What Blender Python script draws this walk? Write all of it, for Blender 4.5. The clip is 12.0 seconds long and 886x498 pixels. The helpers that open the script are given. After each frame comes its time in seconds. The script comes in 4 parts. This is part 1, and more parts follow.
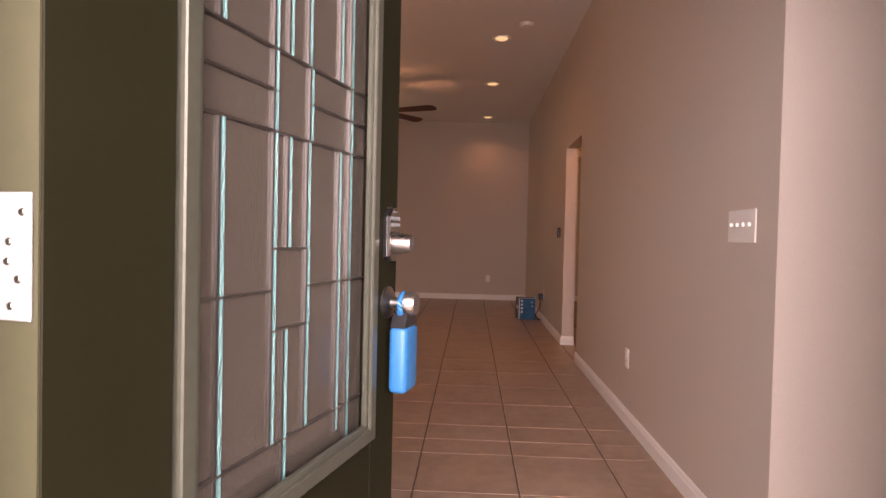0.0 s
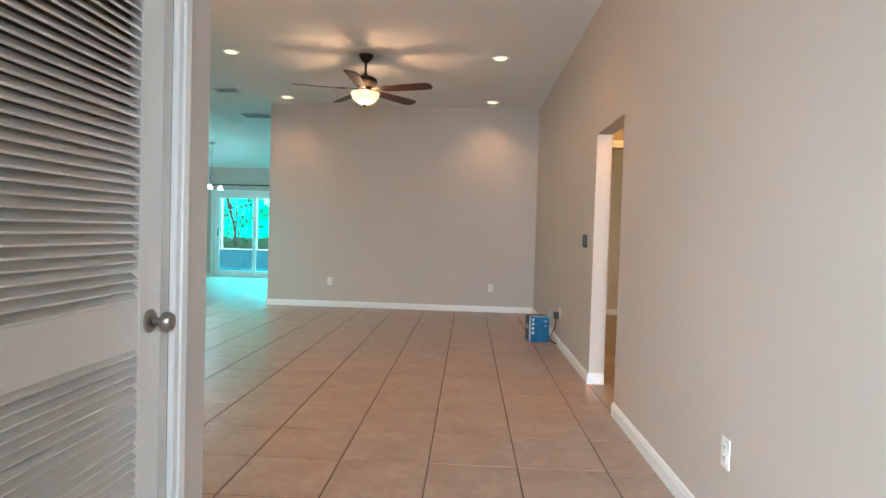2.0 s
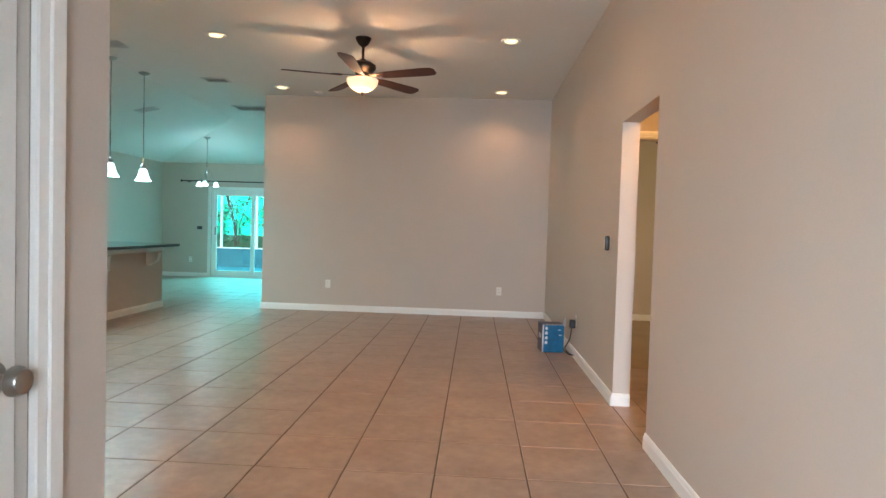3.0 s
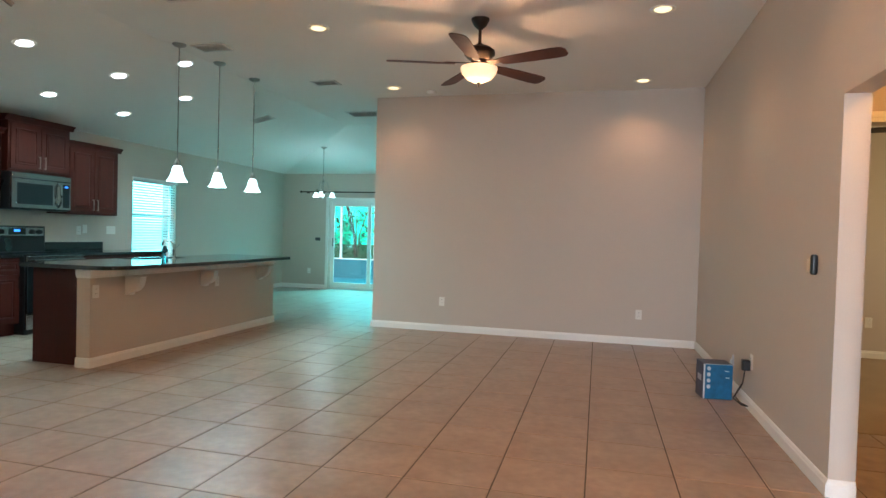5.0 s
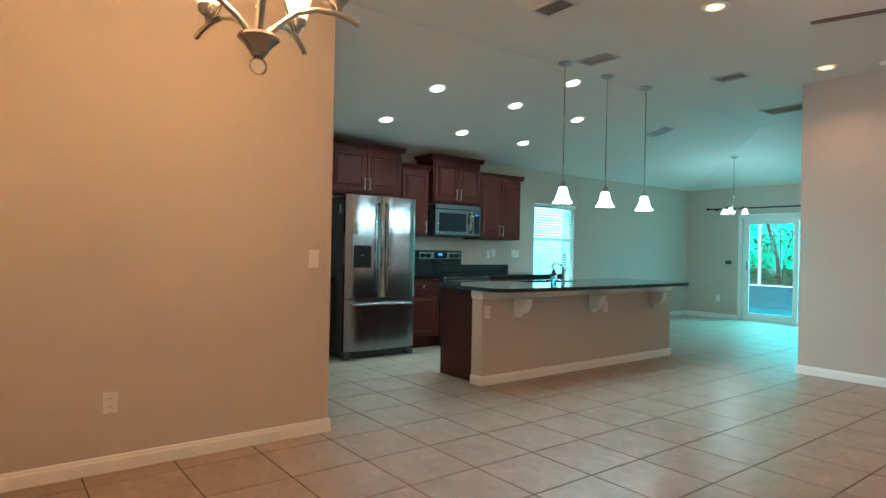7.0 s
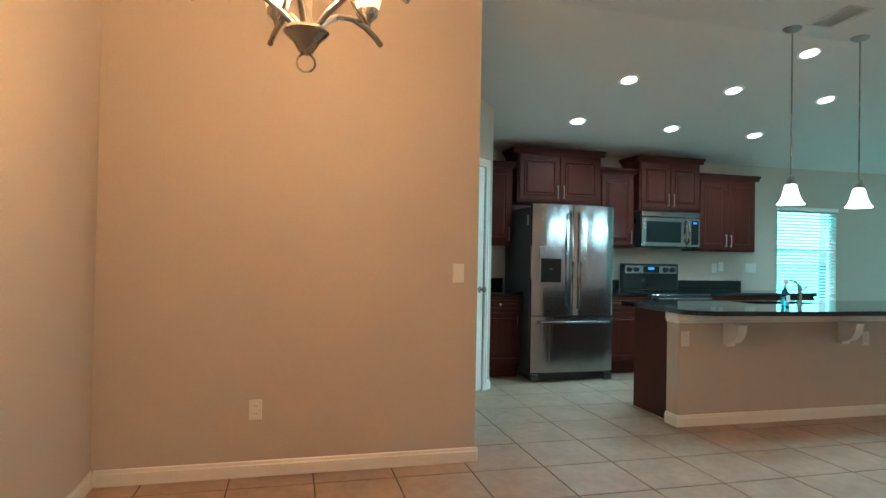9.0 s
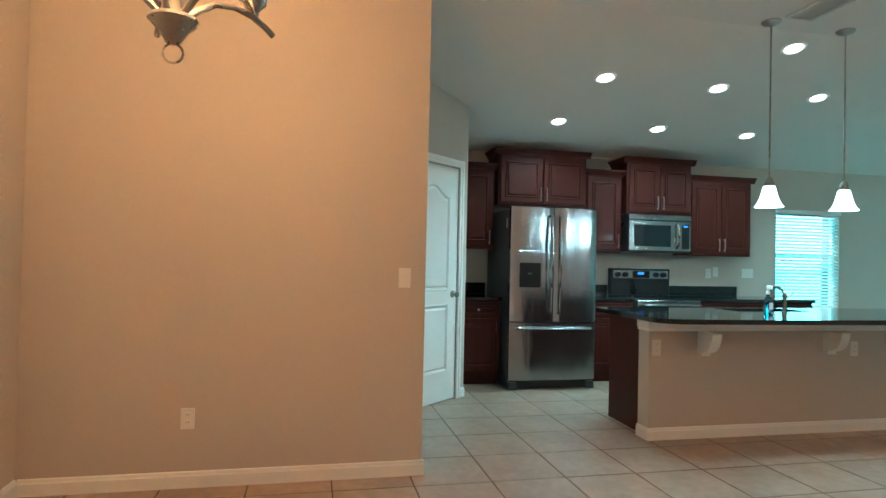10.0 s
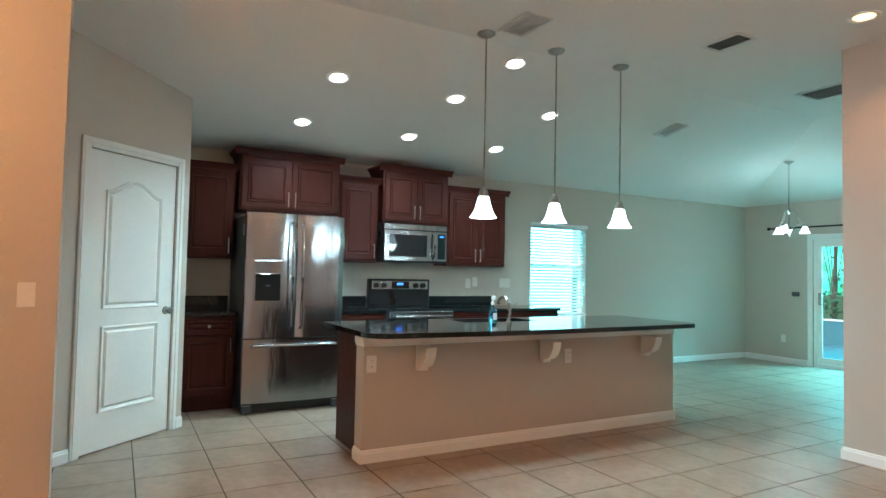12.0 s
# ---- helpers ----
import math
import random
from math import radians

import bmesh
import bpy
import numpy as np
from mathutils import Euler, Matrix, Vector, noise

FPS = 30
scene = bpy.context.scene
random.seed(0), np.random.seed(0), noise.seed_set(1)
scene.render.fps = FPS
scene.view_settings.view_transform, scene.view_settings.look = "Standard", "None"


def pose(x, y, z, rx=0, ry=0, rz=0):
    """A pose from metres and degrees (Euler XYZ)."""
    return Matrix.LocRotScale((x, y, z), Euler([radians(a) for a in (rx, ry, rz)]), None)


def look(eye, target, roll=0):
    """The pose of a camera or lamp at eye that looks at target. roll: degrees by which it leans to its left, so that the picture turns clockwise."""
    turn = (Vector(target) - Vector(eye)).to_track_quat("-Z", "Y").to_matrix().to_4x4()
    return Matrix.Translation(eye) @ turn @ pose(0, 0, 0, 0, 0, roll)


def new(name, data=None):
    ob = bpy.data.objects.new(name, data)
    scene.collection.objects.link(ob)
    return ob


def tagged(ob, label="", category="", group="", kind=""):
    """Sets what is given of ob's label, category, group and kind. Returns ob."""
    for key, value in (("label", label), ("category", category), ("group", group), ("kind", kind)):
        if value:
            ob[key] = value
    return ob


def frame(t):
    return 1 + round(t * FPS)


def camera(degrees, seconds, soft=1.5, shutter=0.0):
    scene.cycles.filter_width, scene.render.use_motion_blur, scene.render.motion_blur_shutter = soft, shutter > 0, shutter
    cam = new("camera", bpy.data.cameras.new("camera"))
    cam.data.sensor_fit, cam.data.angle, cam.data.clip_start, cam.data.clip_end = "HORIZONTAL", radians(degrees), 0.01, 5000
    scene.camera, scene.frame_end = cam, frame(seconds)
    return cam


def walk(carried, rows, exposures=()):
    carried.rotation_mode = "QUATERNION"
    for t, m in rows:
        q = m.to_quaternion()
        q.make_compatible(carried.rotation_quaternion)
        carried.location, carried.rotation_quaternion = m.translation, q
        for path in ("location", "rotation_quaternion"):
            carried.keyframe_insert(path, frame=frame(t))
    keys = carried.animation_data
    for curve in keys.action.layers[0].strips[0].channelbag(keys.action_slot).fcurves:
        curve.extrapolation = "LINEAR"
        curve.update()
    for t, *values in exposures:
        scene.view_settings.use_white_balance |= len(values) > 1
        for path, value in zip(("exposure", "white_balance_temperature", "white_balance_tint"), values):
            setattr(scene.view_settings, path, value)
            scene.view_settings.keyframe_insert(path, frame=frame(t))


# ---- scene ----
cam = camera(73.1, 12.0)
PATH = [
    (0, (0.12, 1.106, 1.055), (0.026, 3.103, 1.009), 1.3),
    (0.5, (0.139, 1.481, 1.037), (0.049, 3.479, 0.993), 1.4),
    (1, (0.153, 1.829, 1.065), (0.07, 3.827, 1.021), 1.6),
    (1.5, (0.115, 2.138, 1.109), (0.034, 4.136, 1.06), 1.7),
    (2, (0.065, 2.408, 1.153), (-0.019, 4.405, 1.095), 1.7),
    (2.5, (0.071, 2.71, 1.17), (-0.023, 4.707, 1.107), 1.7),
    (2.7, (0.066, 2.818, 1.172), (-0.033, 4.815, 1.106), 1.7),
    (4.3, (-0.025, 3.582, 1.217), (-0.257, 5.567, 1.152), 1.7),
    (4.5, (-0.062, 3.672, 1.213), (-0.346, 5.651, 1.161), 1.7),
    (5, (-0.082, 3.885, 1.214), (-0.583, 5.821, 1.167), 1.6),
    (5.5, (-0.154, 4.092, 1.213), (-0.933, 5.934, 1.181), 1.4),
    (6, (-0.16, 4.274, 1.2), (-1.259, 5.945, 1.183), 1.3),
    (6.5, (-0.182, 4.422, 1.205), (-1.557, 5.874, 1.199), 1.2),
    (7, (-0.258, 4.542, 1.206), (-1.845, 5.759, 1.205), 1.1),
    (7.5, (-0.336, 4.674, 1.181), (-2.072, 5.668, 1.196), 1.1),
    (7.7, (-0.358, 4.735, 1.183), (-2.136, 5.649, 1.198), 1.1),
    (9.3, (-0.371, 5.412, 1.231), (-2.322, 5.853, 1.256), 1.2),
    (9.5, (-0.376, 5.506, 1.235), (-2.33, 5.932, 1.26), 1.3),
    (10, (-0.416, 5.731, 1.237), (-2.37, 6.156, 1.272), 1.3),
    (10.5, (-0.47, 5.925, 1.235), (-2.414, 6.396, 1.278), 1.4),
    (11, (-0.536, 6.146, 1.243), (-2.452, 6.714, 1.3), 1.3),
    (11.5, (-0.518, 6.395, 1.261), (-2.378, 7.127, 1.325), 1.3),
    (12, (-0.492, 6.632, 1.267), (-2.248, 7.586, 1.346), 1.2),
]
walk(cam, [(t, look(eye, target, roll)) for t, eye, target, roll in PATH],
     [(0.0, -1.3, 8200, 48), (0.5, -0.8, 7400, 34), (1.0, -0.42, 7000, 32), (1.5, 0.15, 5500, 5), (2.7, 0.1, 5700, 7), (4.3, -0.06, 6100, 16), (5.5, -0.02, 5800, 9), (10.5, 0.05, 5700, 7), (12.0, 0.22, 6200, 20)])

# ---- world and large lights ----
world = bpy.data.worlds.new("sky")
scene.world = world
world.use_nodes = True
wn = world.node_tree
sky = wn.nodes.new("ShaderNodeTexSky")
sky.sky_type, sky.sun_disc = 'NISHITA', False
sky.sun_elevation, sky.sun_rotation = radians(50), radians(160)
wn.links.new(sky.outputs[0], wn.nodes["Background"].inputs[0])
wn.nodes["Background"].inputs[1].default_value = 0.15


def lamp(name, kind, place, watts, colour, target=None, **settings):
    data = bpy.data.lights.new(name, kind)
    data.energy, data.color = watts, colour
    for k, v in settings.items():
        if k == "size":
            data.size = v
        elif k == "size_y":
            data.shape, data.size_y = 'RECTANGLE', v
        elif k == "radius":
            data.shadow_soft_size = v
        elif k == "cone":
            data.spot_size, data.spot_blend = radians(v), 0.75
        elif k == "angle":
            data.angle = radians(v)
    ob = new(name, data)
    ob.matrix_world = look(place, target) if target else Matrix.Translation(place)
    return ob


lamp("sun", 'SUN', (0, -20, 20), 4.0, (1.0, 0.97, 0.92), (4, 0, 0), angle=12)
WARM, COOL, CYAN = (1.0, 0.54, 0.27), (0.60, 1.0, 1.0), (0.15, 0.95, 1.0)
lamp("slider_daylight", 'AREA', (-4.85, 17.9, 3.0), 640, CYAN, (-4.85, 14.2, 0.0), size=3.0, size_y=1.3)
lamp("window_daylight", 'AREA', (-7.06, 11.86, 1.35), 24, CYAN, (0, 11.88, 1.3), size=0.85, size_y=1.2)
lamp("porch_daylight", 'AREA', (0.25, -0.9, 1.8), 1400, (0.86, 0.95, 1.0), (0.2, 3.0, 1.0), size=2.8, size_y=2.4)

# ---- materials ----


def material(name, colour, rough=0.6, metal=0.0, vary=0.08, scale=3.0, fine=60.0, bump=0.05, spec=0.5, objrand=0.0, stretch=(1, 1, 1), coat=0.0, glow=None):
    m = bpy.data.materials.new(name)
    m.use_nodes = True
    nt = m.node_tree
    b = nt.nodes["Principled BSDF"]
    L = nt.links.new
    co = nt.nodes.new("ShaderNodeTexCoord")
    mp = nt.nodes.new("ShaderNodeMapping")
    mp.inputs["Scale"].default_value = stretch
    L(co.outputs["Object"], mp.inputs[0])
    if objrand:
        rnd_node = nt.nodes.new("ShaderNodeObjectInfo")
        far = nt.nodes.new("ShaderNodeVectorMath")
        far.operation, far.inputs[0].default_value = 'SCALE', (37.0, 53.0, 11.0)
        L(rnd_node.outputs["Random"], far.inputs["Scale"])
        L(far.outputs[0], mp.inputs["Location"])
    n1 = nt.nodes.new("ShaderNodeTexNoise")
    n1.inputs["Scale"].default_value, n1.inputs["Detail"].default_value = scale, 5
    n2 = nt.nodes.new("ShaderNodeTexNoise")
    n2.inputs["Scale"].default_value, n2.inputs["Detail"].default_value = fine, 3
    L(mp.outputs[0], n1.inputs["Vector"]), L(mp.outputs[0], n2.inputs["Vector"])
    add = nt.nodes.new("ShaderNodeMath")
    add.operation = 'ADD'
    L(n1.outputs["Fac"], add.inputs[0]), L(n2.outputs["Fac"], add.inputs[1])
    last = add.outputs[0]
    if objrand:
        oi = nt.nodes.new("ShaderNodeObjectInfo")
        ma = nt.nodes.new("ShaderNodeMath")
        ma.operation, ma.inputs[1].default_value = 'MULTIPLY_ADD', objrand
        L(oi.outputs["Random"], ma.inputs[0]), L(last, ma.inputs[2])
        last = ma.outputs[0]
    ramp = nt.nodes.new("ShaderNodeMapRange")
    ramp.inputs[1].default_value, ramp.inputs[2].default_value = 0.6, 1.4 + objrand
    ramp.inputs[3].default_value, ramp.inputs[4].default_value = 1 - vary, 1 + vary
    L(last, ramp.inputs[0])
    mul = nt.nodes.new("ShaderNodeVectorMath")
    mul.operation = 'SCALE'
    mul.inputs[0].default_value = colour
    L(ramp.outputs[0], mul.inputs["Scale"])
    L(mul.outputs[0], b.inputs["Base Color"])
    rr = nt.nodes.new("ShaderNodeMapRange")
    rr.inputs[1].default_value, rr.inputs[2].default_value = 0.3, 0.7
    rr.inputs[3].default_value, rr.inputs[4].default_value = rough * 0.88, min(1, rough * 1.12)
    L(n1.outputs["Fac"], rr.inputs[0])
    L(rr.outputs[0], b.inputs["Roughness"])
    b.inputs["Metallic"].default_value = metal
    b.inputs["Specular IOR Level"].default_value = spec
    b.inputs["Coat Weight"].default_value = coat
    if bump:
        bp = nt.nodes.new("ShaderNodeBump")
        bp.inputs["Strength"].default_value, bp.inputs["Distance"].default_value = bump, 0.004
        L(n2.outputs["Fac"], bp.inputs["Height"])
        L(bp.outputs[0], b.inputs["Normal"])
    if glow:
        b.inputs["Emission Color"].default_value = (*glow[0], 1)
        b.inputs["Emission Strength"].default_value = glow[1]
    return m


def glass(name, colour=(1, 1, 1), rough=0.0, bump=0.0, through_light=1.0):
    m = bpy.data.materials.new(name)
    m.use_nodes = True
    b = m.node_tree.nodes["Principled BSDF"]
    b.inputs["Base Color"].default_value = (*colour, 1)
    b.inputs["Transmission Weight"].default_value, b.inputs["Roughness"].default_value = through_light, rough
    if bump:
        n = m.node_tree.nodes.new("ShaderNodeTexNoise")
        n.inputs["Scale"].default_value = 90
        bp = m.node_tree.nodes.new("ShaderNodeBump")
        bp.inputs["Strength"].default_value, bp.inputs["Distance"].default_value = bump, 0.01
        m.node_tree.links.new(n.outputs["Fac"], bp.inputs["Height"])
        m.node_tree.links.new(bp.outputs[0], b.inputs["Normal"])
    return m


PAINT = material("greige_wall_paint", (0.55, 0.48, 0.415), 0.62, vary=0.035, scale=1.6, fine=130, bump=0.10)
CEIL = material("ceiling_paint", (0.76, 0.745, 0.71), 0.8, vary=0.03, scale=2.0, fine=90, bump=0.25)
TRIM = material("white_trim_paint", (0.84, 0.825, 0.79), 0.35, vary=0.03, bump=0.02)


def tile_material():
    m = bpy.data.materials.new("beige_floor_tile")
    m.use_nodes = True
    nt = m.node_tree
    b, L = nt.nodes["Principled BSDF"], nt.links.new
    co, oi = nt.nodes.new("ShaderNodeTexCoord"), nt.nodes.new("ShaderNodeObjectInfo")
    far = nt.nodes.new("ShaderNodeVectorMath")
    far.operation, far.inputs[0].default_value = 'SCALE', (37.0, 53.0, 11.0)
    L(oi.outputs["Random"], far.inputs["Scale"])
    add = nt.nodes.new("ShaderNodeVectorMath")
    L(co.outputs["Object"], add.inputs[0]), L(far.outputs[0], add.inputs[1])
    last = None
    for scale, low, high in ((4.0, (0.25, 0.165, 0.115), (0.45, 0.33, 0.255)), (17.0, (0.70, 0.68, 0.66), (1.22, 1.23, 1.24)), (120.0, (0.93, 0.93, 0.93), (1.06, 1.06, 1.06))):
        n = nt.nodes.new("ShaderNodeTexNoise")
        n.inputs["Scale"].default_value, n.inputs["Detail"].default_value = scale, 4
        L(add.outputs[0], n.inputs["Vector"])
        r = nt.nodes.new("ShaderNodeMix")
        r.data_type = 'RGBA'
        r.inputs[6].default_value, r.inputs[7].default_value = (*low, 1), (*high, 1)
        L(n.outputs["Fac"], r.inputs[0])
        if last is None:
            last = r.outputs[2]
        else:
            x = nt.nodes.new("ShaderNodeMix")
            x.data_type, x.blend_type, x.inputs[0].default_value = 'RGBA', 'MULTIPLY', 1.0
            L(last, x.inputs[6]), L(r.outputs[2], x.inputs[7])
            last = x.outputs[2]
    L(last, b.inputs["Base Color"])
    b.inputs["Roughness"].default_value = 0.33
    return m


TILE = tile_material()
GROUT = material("brown_grout", (0.10, 0.072, 0.055), 0.9, vary=0.2, bump=0.2)
CARPET = material("tan_carpet", (0.36, 0.27, 0.18), 0.95, vary=0.2, fine=250, bump=0.6)
CHERRY = material("cherry_wood", (0.054, 0.0095, 0.006), 0.45, spec=0.18, vary=0.28, scale=4, fine=26, bump=0.03, stretch=(6, 6, 0.7), coat=0.04)
GRANITE = material("black_granite", (0.012, 0.013, 0.014), 0.07, vary=0.5, scale=60, fine=240, bump=0.0)
STEEL = material("brushed_stainless", (0.38, 0.40, 0.42), 0.2, 1.0, vary=0.05, scale=1.6, fine=7, bump=1.0, stretch=(1, 1, 0.22))
STEEL.node_tree.nodes["Bump"].inputs["Distance"].default_value = 0.007
NICKEL = material("brushed_nickel", (0.38, 0.36, 0.33), 0.28, 1.0, vary=0.06, bump=0.02)
BLACK = material("black_plastic", (0.012, 0.012, 0.013), 0.3, vary=0.2, bump=0.02)
BLACKGLASS = material("black_glass", (0.008, 0.012, 0.014), 0.05, vary=0.1, bump=0.0)
DARKGREY = material("dark_grey_side", (0.05, 0.052, 0.055), 0.45, vary=0.1, bump=0.1)
BRONZE = material("dark_bronze", (0.022, 0.014, 0.010), 0.38, 0.6, vary=0.2, bump=0.03)
BLADE = material("walnut_blade", (0.065, 0.018, 0.011), 0.5, vary=0.25, scale=8, fine=40, bump=0.03)
DOORPAINT = material("dark_olive_door_paint", (0.012, 0.0115, 0.0045), 0.65, spec=0.12, vary=0.10, scale=3, fine=80, bump=0.06)
JAMB = material("tan_exterior_paint", (0.05, 0.05, 0.025), 0.6, vary=0.08, bump=0.1)
WHITEMETAL = material("white_hinge_paint", (0.25, 0.27, 0.27), 0.4, vary=0.05, bump=0.05)
CAME = material("zinc_came", (0.16, 0.15, 0.14), 0.35, 0.9, vary=0.1)
DOORGLASS = glass("obscure_glass", (0.16, 0.14, 0.115), 0.16, 0.12, 0.6)
# cyan base colour stands in for daylight glinting in the bevels
BEVELGLASS = glass("bevelled_glass_cyan_glint", (0.24, 0.62, 0.62), 0.08, 0.9, 0.35)
PANE = glass("clear_pane", (0.97, 1.0, 0.99))
PLATE = material("white_plate_plastic", (0.78, 0.76, 0.71), 0.35, vary=0.03, bump=0.01)
KEYGREY = material("grey_rubber_key", (0.14, 0.15, 0.155), 0.45, vary=0.05)
BLUE = material("blue_lockbox_cover", (0.0, 0.125, 0.31), 0.42, vary=0.06, bump=0.02)
BOXBLUE = material("printed_blue_card", (0.003, 0.10, 0.22), 0.35, vary=0.35, scale=9, fine=30, bump=0.01)
BOXDARK = material("printed_dark_card", (0.030, 0.035, 0.075), 0.35, vary=0.6, scale=11, fine=30, bump=0.01)
CARDWHITE = material("white_print", (0.62, 0.62, 0.64), 0.5, vary=0.15)
SHADEWHITE = material("frosted_white_shade", (0.85, 0.85, 0.83), 0.35, vary=0.02, bump=0.01, glow=((0.75, 1.0, 1.0), 3.5))
SHADEWARM = material("alabaster_shade", (0.85, 0.75, 0.6), 0.35, vary=0.06, bump=0.01, glow=((1.0, 0.72, 0.36), 1.6))
SHADEFAN = material("fan_bowl_glass", (0.85, 0.75, 0.6), 0.35, vary=0.06, bump=0.01, glow=((1.0, 0.62, 0.32), 1.15))
CANWARM = material("warm_can_lens", (0.8, 0.8, 0.8), 0.5, bump=0, glow=((1.0, 0.74, 0.34), 1.9))
CANCOOL = material("cool_can_lens", (0.8, 0.8, 0.8), 0.5, bump=0, glow=((0.90, 1.0, 0.99), 12.0))
BLIND = material("white_blind_slat", (0.82, 0.84, 0.84), 0.5, vary=0.03, bump=0.02)
DISPLAY = material("blue_clock_display", (0.01, 0.02, 0.1), 0.2, bump=0, glow=((0.05, 0.25, 1.0), 2.0))
LEAF = material("green_leaves", (0.06, 0.24, 0.12), 0.5, vary=0.5, scale=2, fine=10, bump=0)
BARK = material("grey_bark", (0.16, 0.13, 0.10), 0.85, vary=0.3, fine=40, bump=0.5)
CONCRETE = material("concrete", (0.36, 0.35, 0.33), 0.85, vary=0.12, scale=2, fine=70, bump=0.3)
GRASS = material("lawn", (0.05, 0.10, 0.03), 0.9, vary=0.4, scale=1, fine=50, bump=0.5)
KNEE = material("grey_knee_wall", (0.05, 0.15, 0.18), 0.7, vary=0.06, bump=0.1)
BOTTLE = glass("blue_soap_bottle", (0.25, 0.75, 0.95), 0.05)
VENTWHITE = material("white_vent_metal", (0.62, 0.62, 0.60), 0.45, vary=0.04)
VENTSHADE = material("vent_slot_shade", (0.02, 0.02, 0.02), 0.9, vary=0.1)


# ---- shape helpers ----
def box(bm, x0, x1, y0, y1, z0, z1, bev=0.0, seg=1):
    made = bmesh.ops.create_cube(bm, size=1.0)["verts"]
    for v in made:
        v.co = Vector(((x0 + x1) / 2 + v.co.x * (x1 - x0), (y0 + y1) / 2 + v.co.y * (y1 - y0), (z0 + z1) / 2 + v.co.z * (z1 - z0)))
    if bev:
        edges = list({e for v in made for e in v.link_edges})
        bmesh.ops.bevel(bm, geom=edges, offset=bev, segments=seg, affect='EDGES', profile=0.5)


def lathe(bm, profile, seg=24, at=(0, 0, 0), turn=None, cap=True):
    rings = []
    for r, z in profile:
        ring = []
        for i in range(seg):
            a = 2 * math.pi * i / seg
            p = Vector((r * math.cos(a), r * math.sin(a), z))
            if turn is not None:
                p = turn @ p
            ring.append(bm.verts.new(p + Vector(at)))
        rings.append(ring)
    for a, b in zip(rings, rings[1:]):
        for i in range(seg):
            bm.faces.new((a[i], a[(i + 1) % seg], b[(i + 1) % seg], b[i]))
    if cap:
        bm.faces.new(rings[0][::-1])
    bm.faces.new(rings[-1])


def tube(bm, pts, r, seg=8):
    pts = [Vector(p) for p in pts]
    rings = []
    for i, p in enumerate(pts):
        d = (pts[min(i + 1, len(pts) - 1)] - pts[max(i - 1, 0)]).normalized()
        side = d.cross(Vector((0, 0, 1)))
        side = side.normalized() if side.length > 1e-3 else Vector((1, 0, 0))
        up = side.cross(d)
        rings.append([bm.verts.new(p + r * (math.cos(2 * math.pi * k / seg) * side + math.sin(2 * math.pi * k / seg) * up)) for k in range(seg)])
    for a, b in zip(rings, rings[1:]):
        for k in range(seg):
            bm.faces.new((a[k], a[(k + 1) % seg], b[(k + 1) % seg], b[k]))
    bm.faces.new(rings[0][::-1]), bm.faces.new(rings[-1])


def extrude_poly(bm, poly, fn, d0, d1):
    """A polygon in two coordinates pushed from d0 to d1; fn(u, v, d) gives the place."""
    a = [bm.verts.new(fn(u, v, d0)) for u, v in poly]
    b = [bm.verts.new(fn(u, v, d1)) for u, v in poly]
    n = len(poly)
    bm.faces.new(a), bm.faces.new(b[::-1])
    for i in range(n):
        bm.faces.new((a[i], b[i], b[(i + 1) % n], a[(i + 1) % n]))


def finish(name, bm, mat, parent=None, smooth=False, at=None):
    bmesh.ops.recalc_face_normals(bm, faces=bm.faces)
    me = bpy.data.meshes.new(name)
    bm.to_mesh(me)
    bm.free()
    me.materials.append(mat)
    if smooth:
        me.shade_smooth()
        me.set_sharp_from_angle(angle=radians(40))
    ob = new(name, me)
    if parent:
        ob.parent = parent
    if at is not None:
        ob.matrix_basis = at
    return ob


def boxes(name, mat, rows, parent=None, bev=0.0, at=None, seg=1):
    bm = bmesh.new()
    for r in rows:
        box(bm, *r, bev=bev, seg=seg)
    return finish(name, bm, mat, parent, at=at)


def parts(name, mat, rows, parent=None, bev=0.0):
    """One object for each row."""
    return [boxes(name, mat, [r], parent, bev) for r in rows]


def thing(name, label, category, at=None, group=""):
    e = new(name)
    e.empty_display_size = 0.1
    if at is not None:
        e.matrix_basis = at
    return tagged(e, label, category, group)


def structure(ob, label=""):
    return tagged(ob, label, "", "", "structure")


# ---- plan ----
XR, XW, XD, XF = 1.06, -6.86, -3.895, -0.76      # right wall, kitchen wall, dining wall, foyer wall
YL, YN, YS = 11.35, 15.84, 4.262                  # living wall, far wall, dining's south wall
F = -0.03                                        # floor level
H, XB, SL = 3.0, -4.20, 0.20                   # flat ceiling, line of the bend, slope
PA, PB = Vector((-4.02, 5.13, 0)), Vector((-5.83, 7.13, 0))  # the slanting pantry wall


def top(x):
    return H if x > XB else H - SL * (XB - x)


TOP = H + 0.03
structure(boxes("wall_east", PAINT, [(XR, XR + .12, 2.99, 6.385, F, TOP), (XR, XR + .12, 7.215, YL + .12, F, TOP), (XR, XR + .12, 6.385, 7.215, 1.96, TOP)]), "greige painted living room wall with an opening")
structure(boxes("wall_entry", PAINT, [(XR + .12, 2.5, 2.99, 3.11, F, TOP), (2.5, 2.62, 1.42, 3.11, F, TOP)]), "greige painted entry wall")
structure(boxes("wall_front", PAINT, [(-1.8, -.303, 1.42, 1.57, F, TOP), (.717, 2.5, 1.42, 1.57, F, TOP), (-.303, .717, 1.42, 1.57, 2.09, TOP)]), "front wall with the entrance opening")
